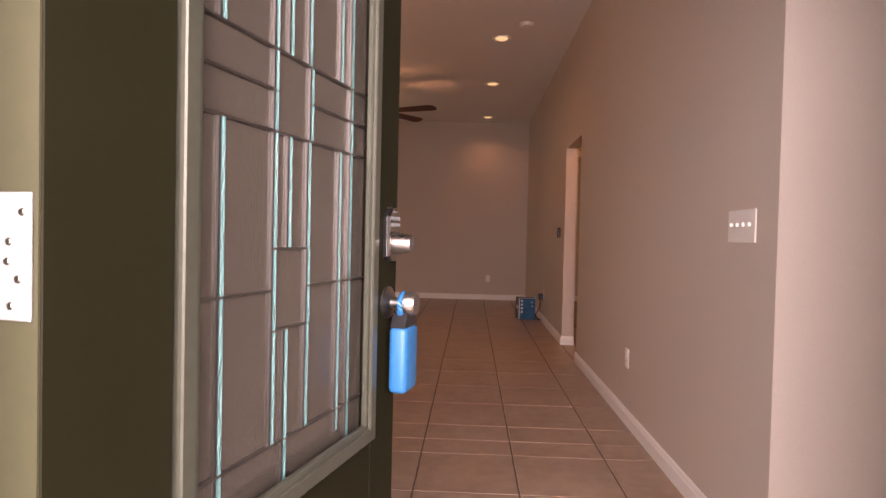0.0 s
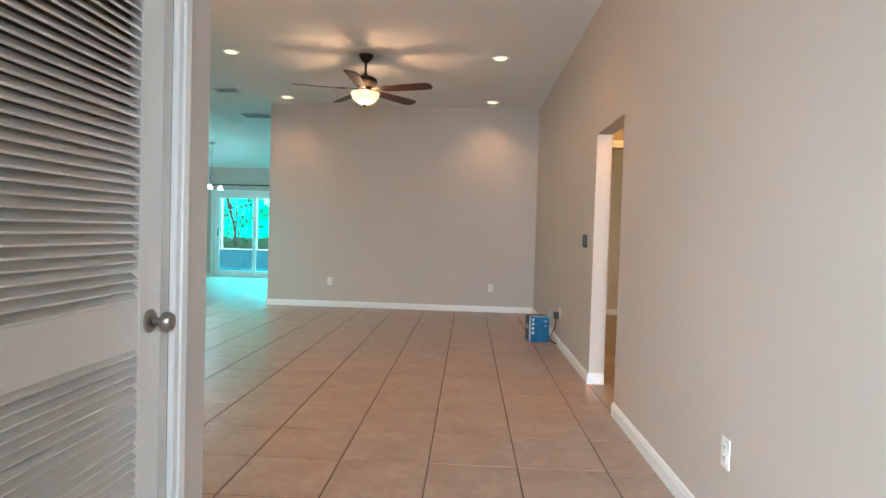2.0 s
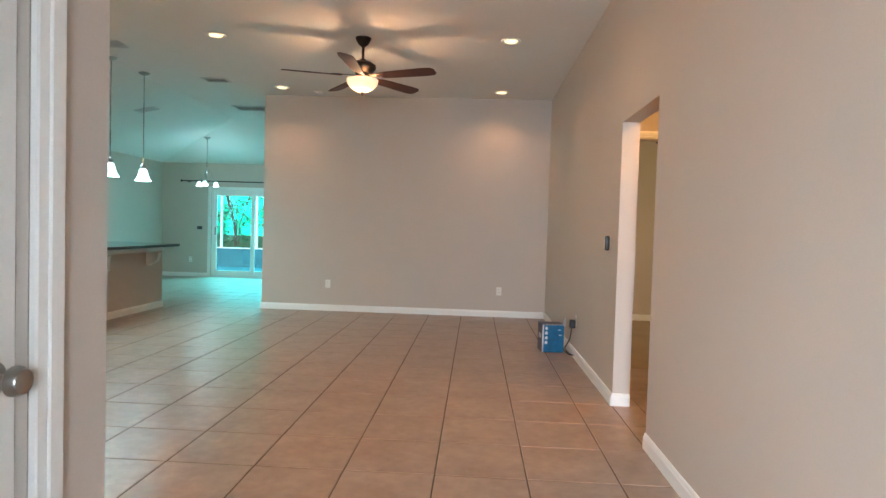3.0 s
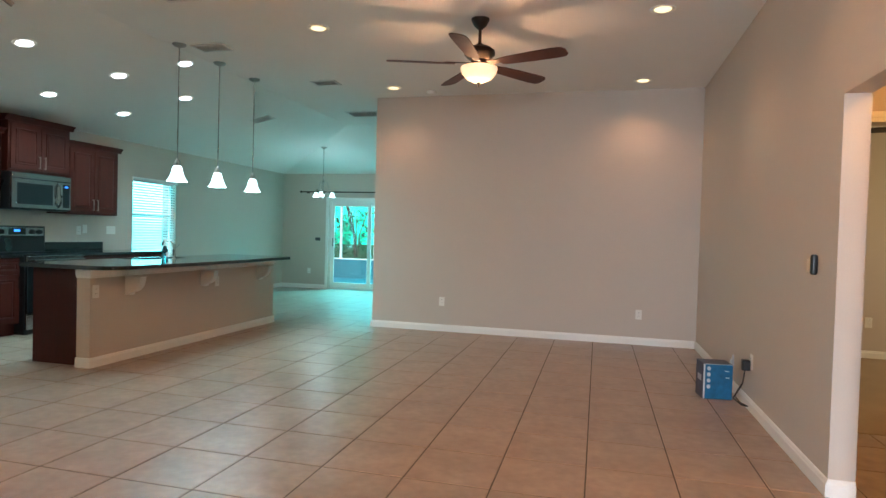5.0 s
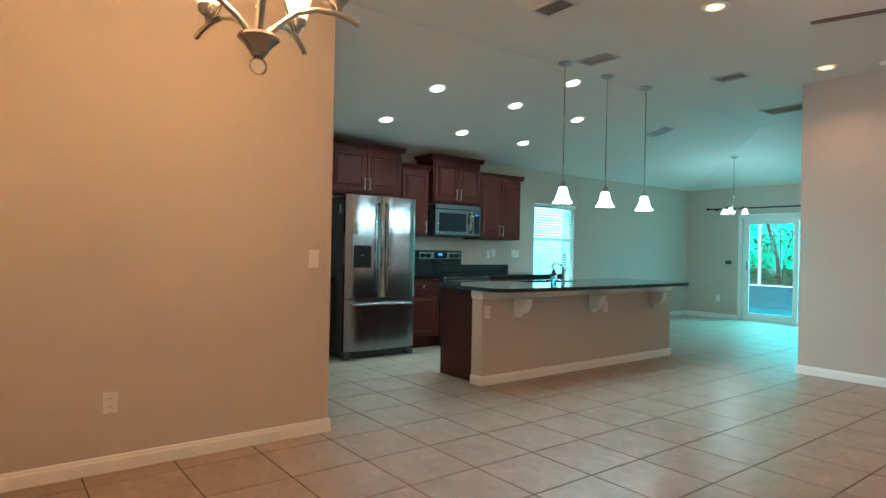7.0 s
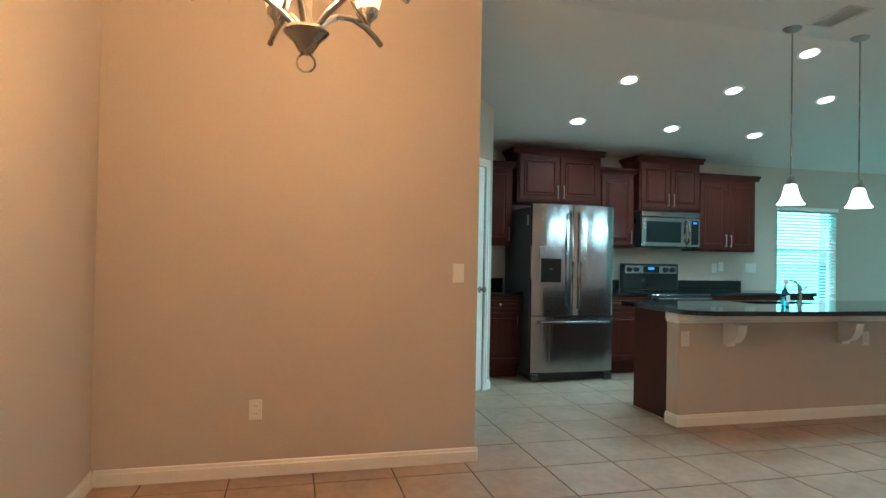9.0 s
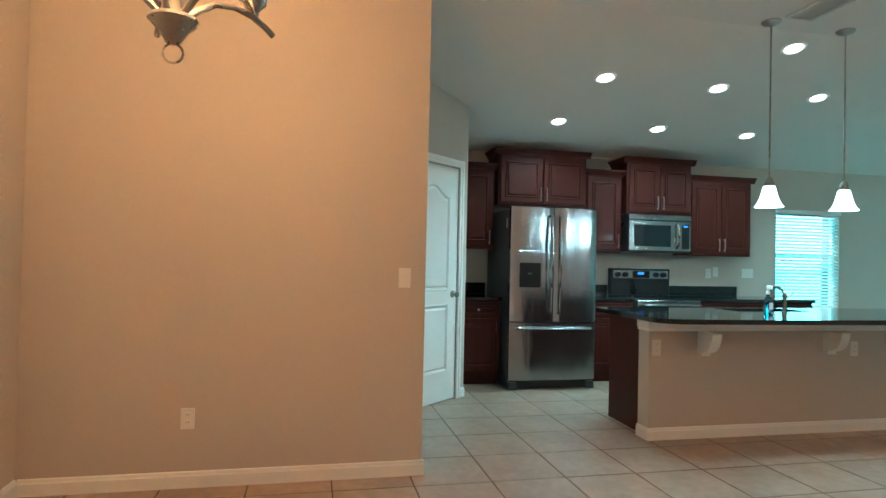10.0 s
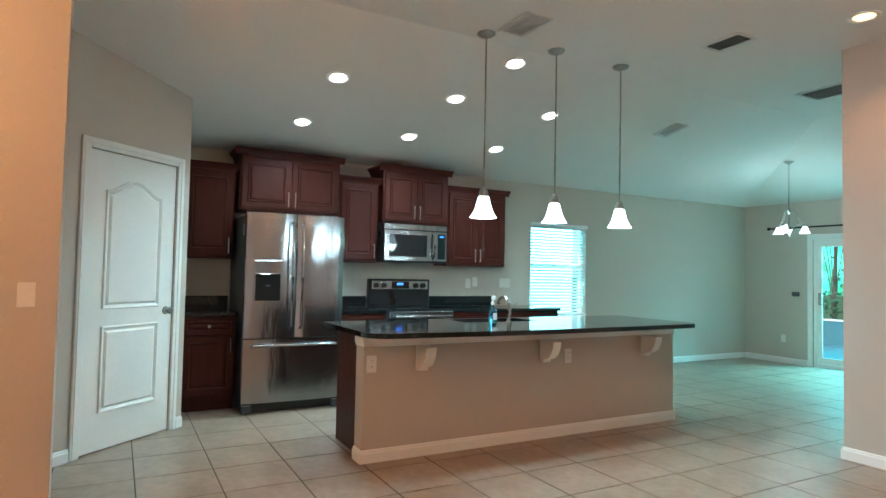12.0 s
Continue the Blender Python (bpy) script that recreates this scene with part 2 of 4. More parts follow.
structure(boxes("wall_foyer", PAINT, [(XF - .12, XF, 1.57, 3.275, F, TOP), (XF - .12, XF, 4.025, YS, F, TOP), (XF - .12, XF, 3.275, 4.025, 2.04, TOP)]), "greige painted foyer wall with a closet opening")
structure(boxes("wall_closet", PAINT, [(-1.8, -1.68, 1.57, YS - .12, F, TOP)]), "closet back wall")
structure(boxes("wall_dining_south", PAINT, [(XD - .12, XF - .12, YS - .12, YS, F, TOP)]), "greige painted dining wall")
structure(boxes("wall_dining_west", PAINT, [(XD - .12, XD, YS, 6.385, F, TOP)]), "greige painted wall beside the dining area")
structure(boxes("wall_living", PAINT, [(-2.965, XR, YL, YL + .12, F, TOP)]), "wide greige living room wall")
structure(boxes("wall_nook_east", PAINT, [(-2.965, -2.845, YL + .12, YN, F, TOP)]), "greige breakfast nook wall")
structure(boxes("wall_kitchen_west", PAINT, [(XW - .14, XW, 7.01, 11.41, F, 2.50), (XW - .14, XW, 12.36, YN + .14, F, 2.50), (XW - .14, XW, 11.41, 12.36, F, .70), (XW - .14, XW, 11.41, 12.36, 1.95, 2.50)]), "greige kitchen wall with a window")
structure(boxes("wall_north", PAINT, [(XW, -5.75, YN, YN + .14, F, TOP), (-3.93, -2.845, YN, YN + .14, F, TOP), (-5.75, -3.93, YN, YN + .14, 1.89, TOP)]), "greige far wall with a sliding glass door")
structure(boxes("wall_pantry_side", PAINT, [(XW, PB.x, 7.01, 7.13, F, 2.72)]), "short pantry wall beside the cabinets")
structure(boxes("wall_pantry_back", PAINT, [(XW - .14, XW, YS - .12, 7.01, F, 2.50), (XW, XD - .12, YS - .12, YS, F, TOP)]), "plain outer pantry wall")
# slanting wall with a door opening
along = (PB - PA).normalized()
PANG = math.degrees(math.atan2(along.y, along.x))
PLEN = (PB - PA).length
PM = pose(PA.x, PA.y, 0, 0, 0, PANG)             # local x along the wall, local -y into the kitchen
d0 = (Vector((-5.152, 6.394, 0)) - PA).dot(along)
D0, D1 = d0 + 0.07, d0 + 0.07 + 0.79
structure(boxes("wall_pantry", PAINT, [(0, D0, 0, .12, F, TOP), (D1, PLEN, 0, .12, F, 2.76), (D0, D1, 0, .12, 2.075, 2.9)], at=PM), "slanting greige pantry wall")
# ceiling
bm = bmesh.new()
xw, yn = XW - .14, YN + .14
zw, yb = top(xw), YN + .14 - (XB - xw)           # low edge; line where the far slope starts
c = {k: bm.verts.new(p) for k, p in {"a": (2.62, 1.42, H), "b": (XB, 1.42, H), "c": (XB, yb, H), "d": (2.62, yb, H), "e": (xw, 1.42, zw), "f": (xw, yn, zw), "g": (2.62, yn, zw)}.items()}
for face in ("abcd", "befc", "cfgd"):
    bm.faces.new([c[k] for k in face])
up = bmesh.ops.extrude_face_region(bm, geom=list(bm.faces))["geom"]
for v in up:
    if isinstance(v, bmesh.types.BMVert):
        v.co.z += .14
structure(finish("ceiling", bm, CEIL), "white ceiling sloping down over the kitchen")
# hall and bedroom beyond the opening
structure(boxes("wall_hall", PAINT, [(2.2, 2.32, 5.5, 8.4, F, 2.6), (XR + .12, 2.2, 5.5, 5.62, F, 2.6), (2.02, 2.32, 8.4, 8.52, F, 2.6), (XR + .12, 1.22, 8.4, 8.52, F, 2.6), (1.22, 2.02, 8.4, 8.52, 2.03, 2.6)]), "hall walls with a bedroom doorway")
# the east opening is added, out of view, to hold a fill lamp
structure(boxes("wall_bedroom", PAINT, [(XR + .12, 4.6, 11.5, 11.62, F, 2.6), (4.6, 4.72, 8.52, 9.4, F, 2.6), (4.6, 4.72, 10.8, 11.62, F, 2.6), (4.6, 4.72, 9.4, 10.8, F, .8), (4.6, 4.72, 9.4, 10.8, 2.1, 2.6), (2.32, 4.72, 8.4, 8.52, F, 2.6)]), "bedroom walls with an added unseen opening for the fill lamp")
structure(boxes("ceiling_hall", CEIL, [(XR + .12, 2.32, 5.5, 8.46, 2.5, 2.6), (XR + .12, 4.72, 8.46, 11.62, 2.5, 2.6)]), "low white hall ceiling")
structure(boxes("floor_bedroom", CARPET, [(XR + .12, 4.72, 8.42, 11.62, -.14, F + .004)]), "tan bedroom carpet")
lamp("hall_lamp", 'POINT', (1.70, 6.9, 2.36), 42, (1.0, 0.5, 0.14), radius=.08)
# warm fill lamp, added to brighten the bedroom
lamp("bedroom_fill", 'AREA', (4.66, 10.1, 1.45), 32, (1.0, 0.72, 0.34), (2, 10.1, 1.2), size=1.2, size_y=1.1)


# ---- baseboards and casings ----
def baseboard(bm, p, q, n, h=0.088):
    """A moulded board from p to q along a wall whose free side is n."""
    p, q, n = Vector((*p, 0)), Vector((*q, 0)), Vector((*n, 0))
    prof = [(0, 0), (.015, 0), (.015, h * .72), (.011, h * .80), (.009, h * .93), (.004, h), (0, h)]
    extrude_poly(bm, prof, lambda u, v, d: p + (q - p) * d + n * (u + .0005) + Vector((0, 0, v + F)), 0, 1)


bm = bmesh.new()
for p, q, n in [((XR, 2.975), (XR, 6.385), (-1, 0)), ((XR, 7.2), (XR, YL), (-1, 0)), ((XR, 7.215), (XR + .12, 7.215), (0, -1)), ((-2.965, YL), (XR - .016, YL), (0, -1)),
                ((-2.965, YL - .015), (-2.965, YN), (-1, 0)), ((XD, YS + .016), (XD, 6.40), (1, 0)), ((XD - .12, 6.385), (XD, 6.385), (0, 1)), ((XD, YS), (XF, YS), (0, 1)), ((XF, 4.105), (XF, YS + .015), (1, 0)),
                ((XF, 1.57), (XF, 3.195), (1, 0)), ((XW, 11.39), (XW, YN), (1, 0)), ((XW + .016, YN), (-5.825, YN), (0, -1)), ((-3.855, YN), (-2.965, YN), (0, -1)), ((XR, 2.99), (2.5, 2.99), (0, -1)),
                ((XR + .12, 11.5), (4.6, 11.5), (0, -1)), ((2.2, 5.62), (2.2, 8.4), (-1, 0))]:
    baseboard(bm, p, q, n)
structure(finish("baseboard", bm, TRIM), "white moulded baseboard")
bm = bmesh.new()
nn = (along.y, -along.x)
nn = (-along.y, along.x) if (Vector((-4.0, 8.0, 0)) - PA).dot(Vector((-along.y, along.x, 0))) > 0 else nn
for a, b in ((0.05, D0 - .075), (D1 + .075, PLEN)):
    baseboard(bm, (PA + along * a).to_2d(), (PA + along * b).to_2d(), nn)
structure(finish("baseboard_pantry", bm, TRIM), "white moulded baseboard")
SIDE = 1 if nn == (-along.y, along.x) else -1   # the local y that faces the kitchen


def casing(name, mat, w, h, at, depth=0.018, width=0.07):
    """A stepped casing round an opening of width w and height h; local x along, local -y out of the wall."""
    bm = bmesh.new()
    for a, b, z0, z1 in ((-width, 0, F, h + width), (w, w + width, F, h + width), (0, w, h, h + width)):
        box(bm, a, b, -depth, 0, z0, z1, bev=.004)
    for a, b, z0, z1 in ((-width + .012, -.028, F, h + width - .012), (w + .028, w + width - .012, F, h + width - .012), (-.028, w + .028, h + .028, h + width - .012)):
        box(bm, a, b, -depth - .006, -depth + .002, z0, z1, bev=.003)
    return structure(finish(name, bm, mat, at=at), "white door casing")


def knob(parent, place, axis, mat=NICKEL, r=.027):
    """A round knob on a rose; axis: the way it stands out."""
    bm = bmesh.new()
    turn = Vector(axis).to_track_quat('Z', 'Y').to_matrix()
    lathe(bm, [(.032, 0), (.032, .004), (.026, .009), (.011, .012), (.010, .028), (.016, .032), (r, .042), (r, .052), (r * .8, .062), (r * .3, .066)], 24, place, turn)
    return finish("knob", bm, mat, parent, smooth=True)


# pantry door: two raised panels, the upper one arched
casing("casing_pantry", TRIM, D1 - D0, 2.075, PM @ (pose(D0, 0, 0) if SIDE < 0 else pose(D1, 0.12, 0, 0, 0, 180)))
pd = thing("pantry_door", "closed white two-panel interior door with arched panel", "door", PM @ pose(D0, .03 if SIDE < 0 else .09, 0) @ Matrix.Diagonal((1, -SIDE, 1, 1)))
pd.matrix_basis = PM @ (pose(D0, .004, 0) if SIDE < 0 else pose(D1, .085, 0, 0, 0, 180))
W = D1 - D0
flip = SIDE > 0
boxes("leaf", TRIM, [(.003, W - .003, 0, .035, F + .012, 2.07)], pd, bev=.002)


def raised_panel(parent, name, mat, x0, x1, z0, z1, y=0.0, arch=0.0, inset=.02, proud=.007):
    """A sunk moulding with a raised field; out is local -y."""
    n = 10
    def outline(k, yy):
        pts = [(x0 + k, yy, z0 + k), (x1 - k, yy, z0 + k)]
        for i in range(n + 1):
            u = 1 - i / n
            bow = arch * (0.5 - 0.5 * math.cos(2 * math.pi * u)) if arch else 0
            pts.append((x0 + k + (x1 - x0 - 2 * k) * u, yy, z1 - k - arch + bow))
        return pts
    bm = bmesh.new()
    loops = [[bm.verts.new(p) for p in outline(k, yy)] for k, yy in ((0, y - .0005), (.004, y - proud), (.010, y - proud), (inset, y - .001), (inset + .016, y - proud))]
    for a, b in zip(loops, loops[1:]):
        for i in range(len(a)):
            bm.faces.new((a[i], a[(i + 1) % len(a)], b[(i + 1) % len(a)], b[i]))
    bm.faces.new(loops[-1])
    return finish(name, bm, mat, parent)


raised_panel(pd, "panel", TRIM, .14, W - .14, .96, 1.90, arch=.10, inset=.03, proud=.013)
raised_panel(pd, "panel", TRIM, .14, W - .14, .24, .84, inset=.03, proud=.013)
knob(pd, (W - .065 if not flip else .065, -.001, .925), (0, -1, 0))
for z in (.28, 1.05, 1.82):
    hx = W + .002 if flip else -.002
    boxes("hinge", NICKEL, [(hx - .011, hx + .011, -.009, .002, z - .045, z + .045)], pd, bev=.003)

# ---- floor ----
structure(boxes("floor", GROUT, [(XW, XR, YS - .1, YN, -.15, F - .003), (-.78, 2.5, 1.42, YS - .1, -.15, F - .003), (XR, 2.2, 5.62, 8.42, -.15, F - .003)]), "brown grout bed under floor tiles")
FLOOR = bpy.data.objects["floor"]
structure(boxes("ground", GRASS, [(-300, 300, -300, 300, -.5, -.16)]), "lawn around the house")
structure(boxes("porch", CONCRETE, [(-3, 4, -3.5, 1.42, -.158, -.04)]), "concrete entrance porch")
# unseen slab, added to keep direct sun off the foyer floor
structure(boxes("porch_sun_block", CEIL, [(-3, 4, -2.4, 1.42, 2.75, 2.9)]), "unseen slab keeping the sun out of the entrance")
structure(boxes("lanai_slab", KNEE, [(-9, -1, YN + .14, YN + 3.6, -.158, -.05)]), "concrete patio slab")

# ---- front door ----
fd = thing("front_door", "open dark olive entrance door with leaded glass", "door", pose(-.2446, 1.5734, 0, 0, 0, 75.6))
T, DW, G0, G1, GZ0, GZ1 = .0225, .770, .158, .646, .685, 1.811
boxes("leaf", DOORPAINT, [(0, G0 - .01, -T, T, F + .01, 2.04), (G1 + .01, DW, -T, T, F + .01, 2.04), (G0 - .01, G1 + .01, -T, T, F + .01, GZ0 - .01), (G0 - .01, G1 + .01, -T, T, GZ1 + .01, 2.04)], fd, bev=.0015)
boxes("hinge_edge", JAMB, [(-.0022, -.0002, -T + .001, T - .001, F + .012, 2.038)], fd)
GLZ = material("silver_glazing_frame", (0.075, 0.08, 0.06), 0.3, 0.3, vary=0.15, bump=0.03)
bm = bmesh.new()
for k, (w, p) in enumerate(((.034, .006), (.024, .011), (.012, .008))):
    for s in (-1, 1):
        y0, y1 = (-T - p, -T + .004) if s < 0 else (T - .004, T + p)
        for a, b, z0, z1 in ((G0 - .01, G0 - .01 + w, GZ0 - .01, GZ1 + .01), (G1 + .01 - w, G1 + .01, GZ0 - .01, GZ1 + .01), (G0, G1, GZ0 - .01, GZ0 - .01 + w), (G0, G1, GZ1 + .01 - w, GZ1 + .01)):
            box(bm, a, b, y0 - k * .0003, y1 + k * .0003, z0, z1, bev=.002)
finish("glazing_frame", bm, GLZ, fd)
boxes("pane", DOORGLASS, [(G0, G1, -.004, .004, GZ0, GZ1)], fd)
# came pattern: uprights (x, z0, z1) and bars (x0, x1, z); the upper half mirrors the lower
ZM = 1.248
ups = [(.247, GZ0, 1.192), (.360, .758, ZM), (.392, GZ0, .917), (.397, 1.031, 1.192), (.450, .758, .917), (.452, .917, 1.031), (.450, 1.031, 1.192), (.456, 1.192, ZM), (.552, .72, 1.192), (.592, GZ0, ZM)]
bars = [(G0, G1, .758), (G0, .360, .974), (.452, G1, .974), (.360, .452, .917), (.360, .452, 1.031), (G0, G1, 1.192), (G0, .360, 1.248), (.456, G1, 1.248)]
bm, bv = bmesh.new(), bmesh.new()
for x, z0, z1 in [(x - .012, a, b) for x, a, b in ups]:
    for a, b in ((z0, z1), (2 * ZM - z1, 2 * ZM - z0)):
        a, b = max(a, GZ0), min(b, GZ1)
        box(bm, x - .0018, x + .0018, -.008, .008, a, b)
        box(bv, x + .002, x + .013, -.0075, -.0042, a, b, bev=.002)
for x0, x1, z in [(max(a - .012, G0), b if b == G1 else b - .012, z) for a, b, z in bars]:
    for zz in {z, 2 * ZM - z}:
        if GZ0 < zz < GZ1:
            box(bm, x0, x1, -.0078, .0078, zz - .0018, zz + .0018)
finish("came", bm, CAME, fd)
finish("bevel_strip", bv, BEVELGLASS, fd)
raised_panel(fd, "panel", DOORPAINT, .15, .65, .16, .56, y=-T)
KX = .724
bm = bmesh.new()
poly = [(-.036, -.075), (-.022, -.088), (0, -.093), (.022, -.088), (.036, -.075), (.036, .058), (.026, .068), (.018, .082), (0, .088), (-.018, .082), (-.026, .068), (-.036, .058)]
extrude_poly(bm, poly, lambda u, v, d: (KX + u * .66, d, 1.056 + v * .58), -T - .014, -T)
finish("keypad_plate", bm, NICKEL, fd)
bm = bmesh.new()
extrude_poly(bm, [(u * 1.06, v * 1.03) for u, v in poly], lambda u, v, d: (KX + u * .66, d, 1.056 + v * .58), -T - .007, -T)
finish("keypad_gasket", bm, BLACK, fd)
bm = bmesh.new()
out = Vector((0, -1, 0)).to_track_quat('Z', 'Y').to_matrix()
lathe(bm, [(.023, 0), (.023, .005), (.017, .032), (.016, .036), (.015, .037), (.003, .0375)], 28, (KX, -T - .014, 1.037), out)
finish("deadbolt", bm, NICKEL, fd, smooth=True)
boxes("keyhole", BLACK, [(KX - .0015, KX + .0015, -T - .0522, -T - .045, .031 + 1.0, 1.043)], fd)
for r, zz in enumerate((1.085, 1.073)):
    for c in range(5):
        bm = bmesh.new()
        lathe(bm, [(.0040, 0), (.0040, .0016), (.003, .0026), (.001, .0028)], 14, (KX - .0188 + c * .0094, -T - .014, zz), out)
        finish("key_button", bm, KEYGREY, fd, smooth=True)
boxes("key_button", KEYGREY, [(KX - .008, KX + .008, -T - .0165, -T - .013, 1.096, 1.100)], fd, bev=.001)
knob(fd, (KX, -T, .921), (0, -1, 0), r=.025)
for z in (.27, 1.03, 1.80):
    h = boxes("hinge", WHITEMETAL, [(-.0055, -.0022, -.017, .0225, z - .052, z + .052)], fd, bev=.001)
bm = bmesh.new()
for z in (.27, 1.03, 1.80):
    tube(bm, [(-.004, .026, z - .056), (-.004, .026, z + .056)], .006)
    for a, b in ((.036, -.008), (.012, .006), (-.004, .008), (-.018, -.004), (-.040, .004)):
        lathe(bm, [(.0035, 0), (.0025, .0012)], 10, (-.0055, b, z + a), Vector((-1, 0, 0)).to_track_quat('Z', 'Y').to_matrix())
tagged(finish("hinge_screw", bm, NICKEL, fd), kind="stuff")
boxes("door_jamb", JAMB, [(-.303, -.268, 1.41, 1.58, F, 2.09), (.682, .717, 1.41, 1.58, F, 2.09), (-.268, .682, 1.41, 1.58, 2.055, 2.09), (-.393, -.303, 1.39, 1.419, F, 2.18), (.717, .807, 1.39, 1.419, F, 2.18), (-.303, .717, 1.39, 1.409, 2.09, 2.18)])
structure(bpy.data.objects["door_jamb"], "olive tan painted entrance jamb")
# blue lockbox cover hanging from the knob
lb = thing("lockbox", "bright blue lockbox cover hanging from the door knob", "lockbox", fd.matrix_basis @ pose(KX, -T - .036, .914) @ Matrix.Scale(.88, 4))
bm = bmesh.new()
box(bm, -.040, .040, -.022, .020, -.185, -.040, bev=.012, seg=3)
finish("cover", bm, BLUE, lb, smooth=True)
bm = bmesh.new()
extrude_poly(bm, [(-.038, -.042), (.038, -.042), (.022, -.012), (-.022, -.012)], lambda u, v, d: (u, d, v), -.017, .016)
finish("cap", bm, BLACK, lb)
boxes("side_strip", BLACK, [(.034, .0425, -.014, .012, -.175, -.05)], lb, bev=.003)
bm = bmesh.new()
tube(bm, [(.027 * math.sin(a), 0, .004 + .024 * math.cos(a)) for a in [i * 2 * math.pi / 20 for i in range(21)]], .0075)
finish("shackle", bm, BLUE, lb, smooth=True)

# ---- closet door with louvers ----
casing("casing_closet", TRIM, .75, 2.04, pose(XF, 3.275, 0, 0, 0, 90), width=.078)
cd = thing("closet_door", "white louvered closet door, closed", "door", pose(XF - .02, 3.277, 0, 0, 0, 90))
CW = .746
parts("stile", TRIM, [(0, .11, 0, .034, F + .01, 2.035), (CW - .11, CW, 0, .034, F + .01, 2.035)], cd, bev=.003)
parts("rail", TRIM, [(.11, CW - .11, 0, .034, F + .01, .22), (.11, CW - .11, 0, .034, .828, .953), (.11, CW - .11, 0, .034, 1.93, 2.035)], cd, bev=.003)
bm2 = bmesh.new()
extrude_poly(bm2, [(.000, .001), (.003, -.004), (.033, .0195), (.031, .0245)], lambda u, v, d: (d, u, v), .111, CW - .111)
slat_mesh_ob = finish("slat", bm2, TRIM, cd, at=pose(0, 0, .225))
slats = [.225 + i * .0245 for i in range(1, 25) if .225 + i * .0245 < .815] + [.957 + i * .0245 for i in range(41) if .957 + i * .0245 < 1.915]
for z in slats:
    s = new("slat", slat_mesh_ob.data)
    s.parent, s.location = cd, (0, 0, z)
knob(cd, (CW - .058, 0, .891), (0, -1, 0))

# ---- wall plates ----


def plate(name, label, at, w=.072, h=.115, kind="outlet", n=1):
    """A cover plate, out along local -y, centred on its place."""
    e = thing(name, label, "outlet" if kind == "outlet" else "switch", at)
    boxes("cover", PLATE, [(-w / 2, w / 2, -.006, -.0005, -h / 2, h / 2)], e, bev=.003)
    for i in range(n):
        cx = (i - (n - 1) / 2) * .046
        if kind == "outlet":
            for s in (-1, 1):
                boxes("receptacle", PLATE, [(cx - .016, cx + .016, -.0085, -.005, s * .021 - .014, s * .021 + .014)], e, bev=.003)
                for k in (-.006, .006):
                    boxes("slot", BLACK, [(cx + k - .0012, cx + k + .0012, -.0089, -.0083, s * .021 - .002, s * .021 + .007)], e)
        else:
            boxes("toggle", PLATE, [(cx - .005, cx + .005, -.016, -.005, -.002, .012)], e, bev=.002)
    return e


plate("wall_outlet", "white duplex outlet low on the greige wall", pose(XR, 4.68, .352, 0, 0, -90))
plate("wall_switch", "white four-gang toggle switch plate by the entrance", pose(XR, 3.23, 1.11, 0, 0, -90), .21, .115, "switch", 4)
plate("wall_outlet", "white duplex outlet on the living room wall", pose(-2.01, YL, .355))
plate("wall_outlet", "white duplex outlet on the living room wall", pose(.415, YL, .33))
plate("wall_outlet", "white duplex outlet on the dining wall", pose(XD, 5.09, .342, 0, 0, 90))
plate("wall_switch", "white toggle switch at the dining wall's end", pose(XD, 6.26, 1.123, 0, 0, 90), .072, .115, "switch")
plate("wall_outlet", "white outlet plate on the island's side", pose(-4.32, 8.175, .635, 0, 0, 90))
plate("wall_outlet", "white outlet plate on the island's side", pose(-4.32, 9.895, .61, 0, 0, 90))
plate("wall_outlet", "white outlet on the kitchen wall", pose(XW, 10.45, 1.14, 0, 0, 90))
plate("wall_switch", "white switch on the kitchen wall", pose(XW, 10.55, 1.16, 0, 0, 90), .072, .115, "switch")
plate("wall_switch", "white wide switch plate on the kitchen wall", pose(XW, 11.00, 1.15, 0, 0, 90), .165, .115, "switch", 3)
plate("wall_outlet", "white outlet beside the patio door", pose(-6.20, YN, .35))
plate("wall_outlet", "white outlet beside the box", pose(XR, 8.77, .33, 0, 0, -90))
plate("wall_outlet", "white outlet in the bedroom", pose(2.86, 11.5, .37))
# thermostat and dark holder on the east wall
th = thing("thermostat", "small white wall control with a black handset", "thermostat", pose(XR, 7.50, 1.11, 0, 0, -90))
boxes("body", PLATE, [(-.10, -.005, -.018, -.0005, -.045, .03)], th, bev=.006)
bm = bmesh.new()
box(bm, 0.0, .032, -.035, -.0005, -.055, .055, bev=.012, seg=3)
finish("handset", bm, BLACK, th, smooth=True)
th2 = thing("door_sensor", "small grey wall control beside the patio door", "thermostat", pose(-6.0, YN, 1.05))
bm = bmesh.new()
box(bm, -.06, .06, -.025, -.0005, -.035, .035, bev=.012, seg=2)
finish("body", bm, DARKGREY, th2)

# ---- cardboard box with a charger ----
cb = thing("product_box", "blue printed product box standing on the floor tiles", "box", pose(.86, 9.09, F + .001, 0, 0, 7) @ Matrix.Diagonal((.82, .85, .96, 1)))
boxes("carton", BOXDARK, [(-.135, .135, -.115, .115, 0, .295)], cb, bev=.003)
boxes("front_print", BOXBLUE, [(-.118, .134, -.1175, -.1145, .006, .289)], cb)
parts("white_stripe", CARDWHITE, [(-.134, -.119, -.1178, -.1145, .004, .291), (-.118, .134, -.1176, -.1145, .2895, .2935)], cb)
for i in range(4):
    bm = bmesh.new()
    lathe(bm, [(.017, 0), (.015, .0012), (.003, .0014)], 16, (-.085, -.1176, .255 - i * .05), out)
    finish("print_spot", bm, CARDWHITE, cb)
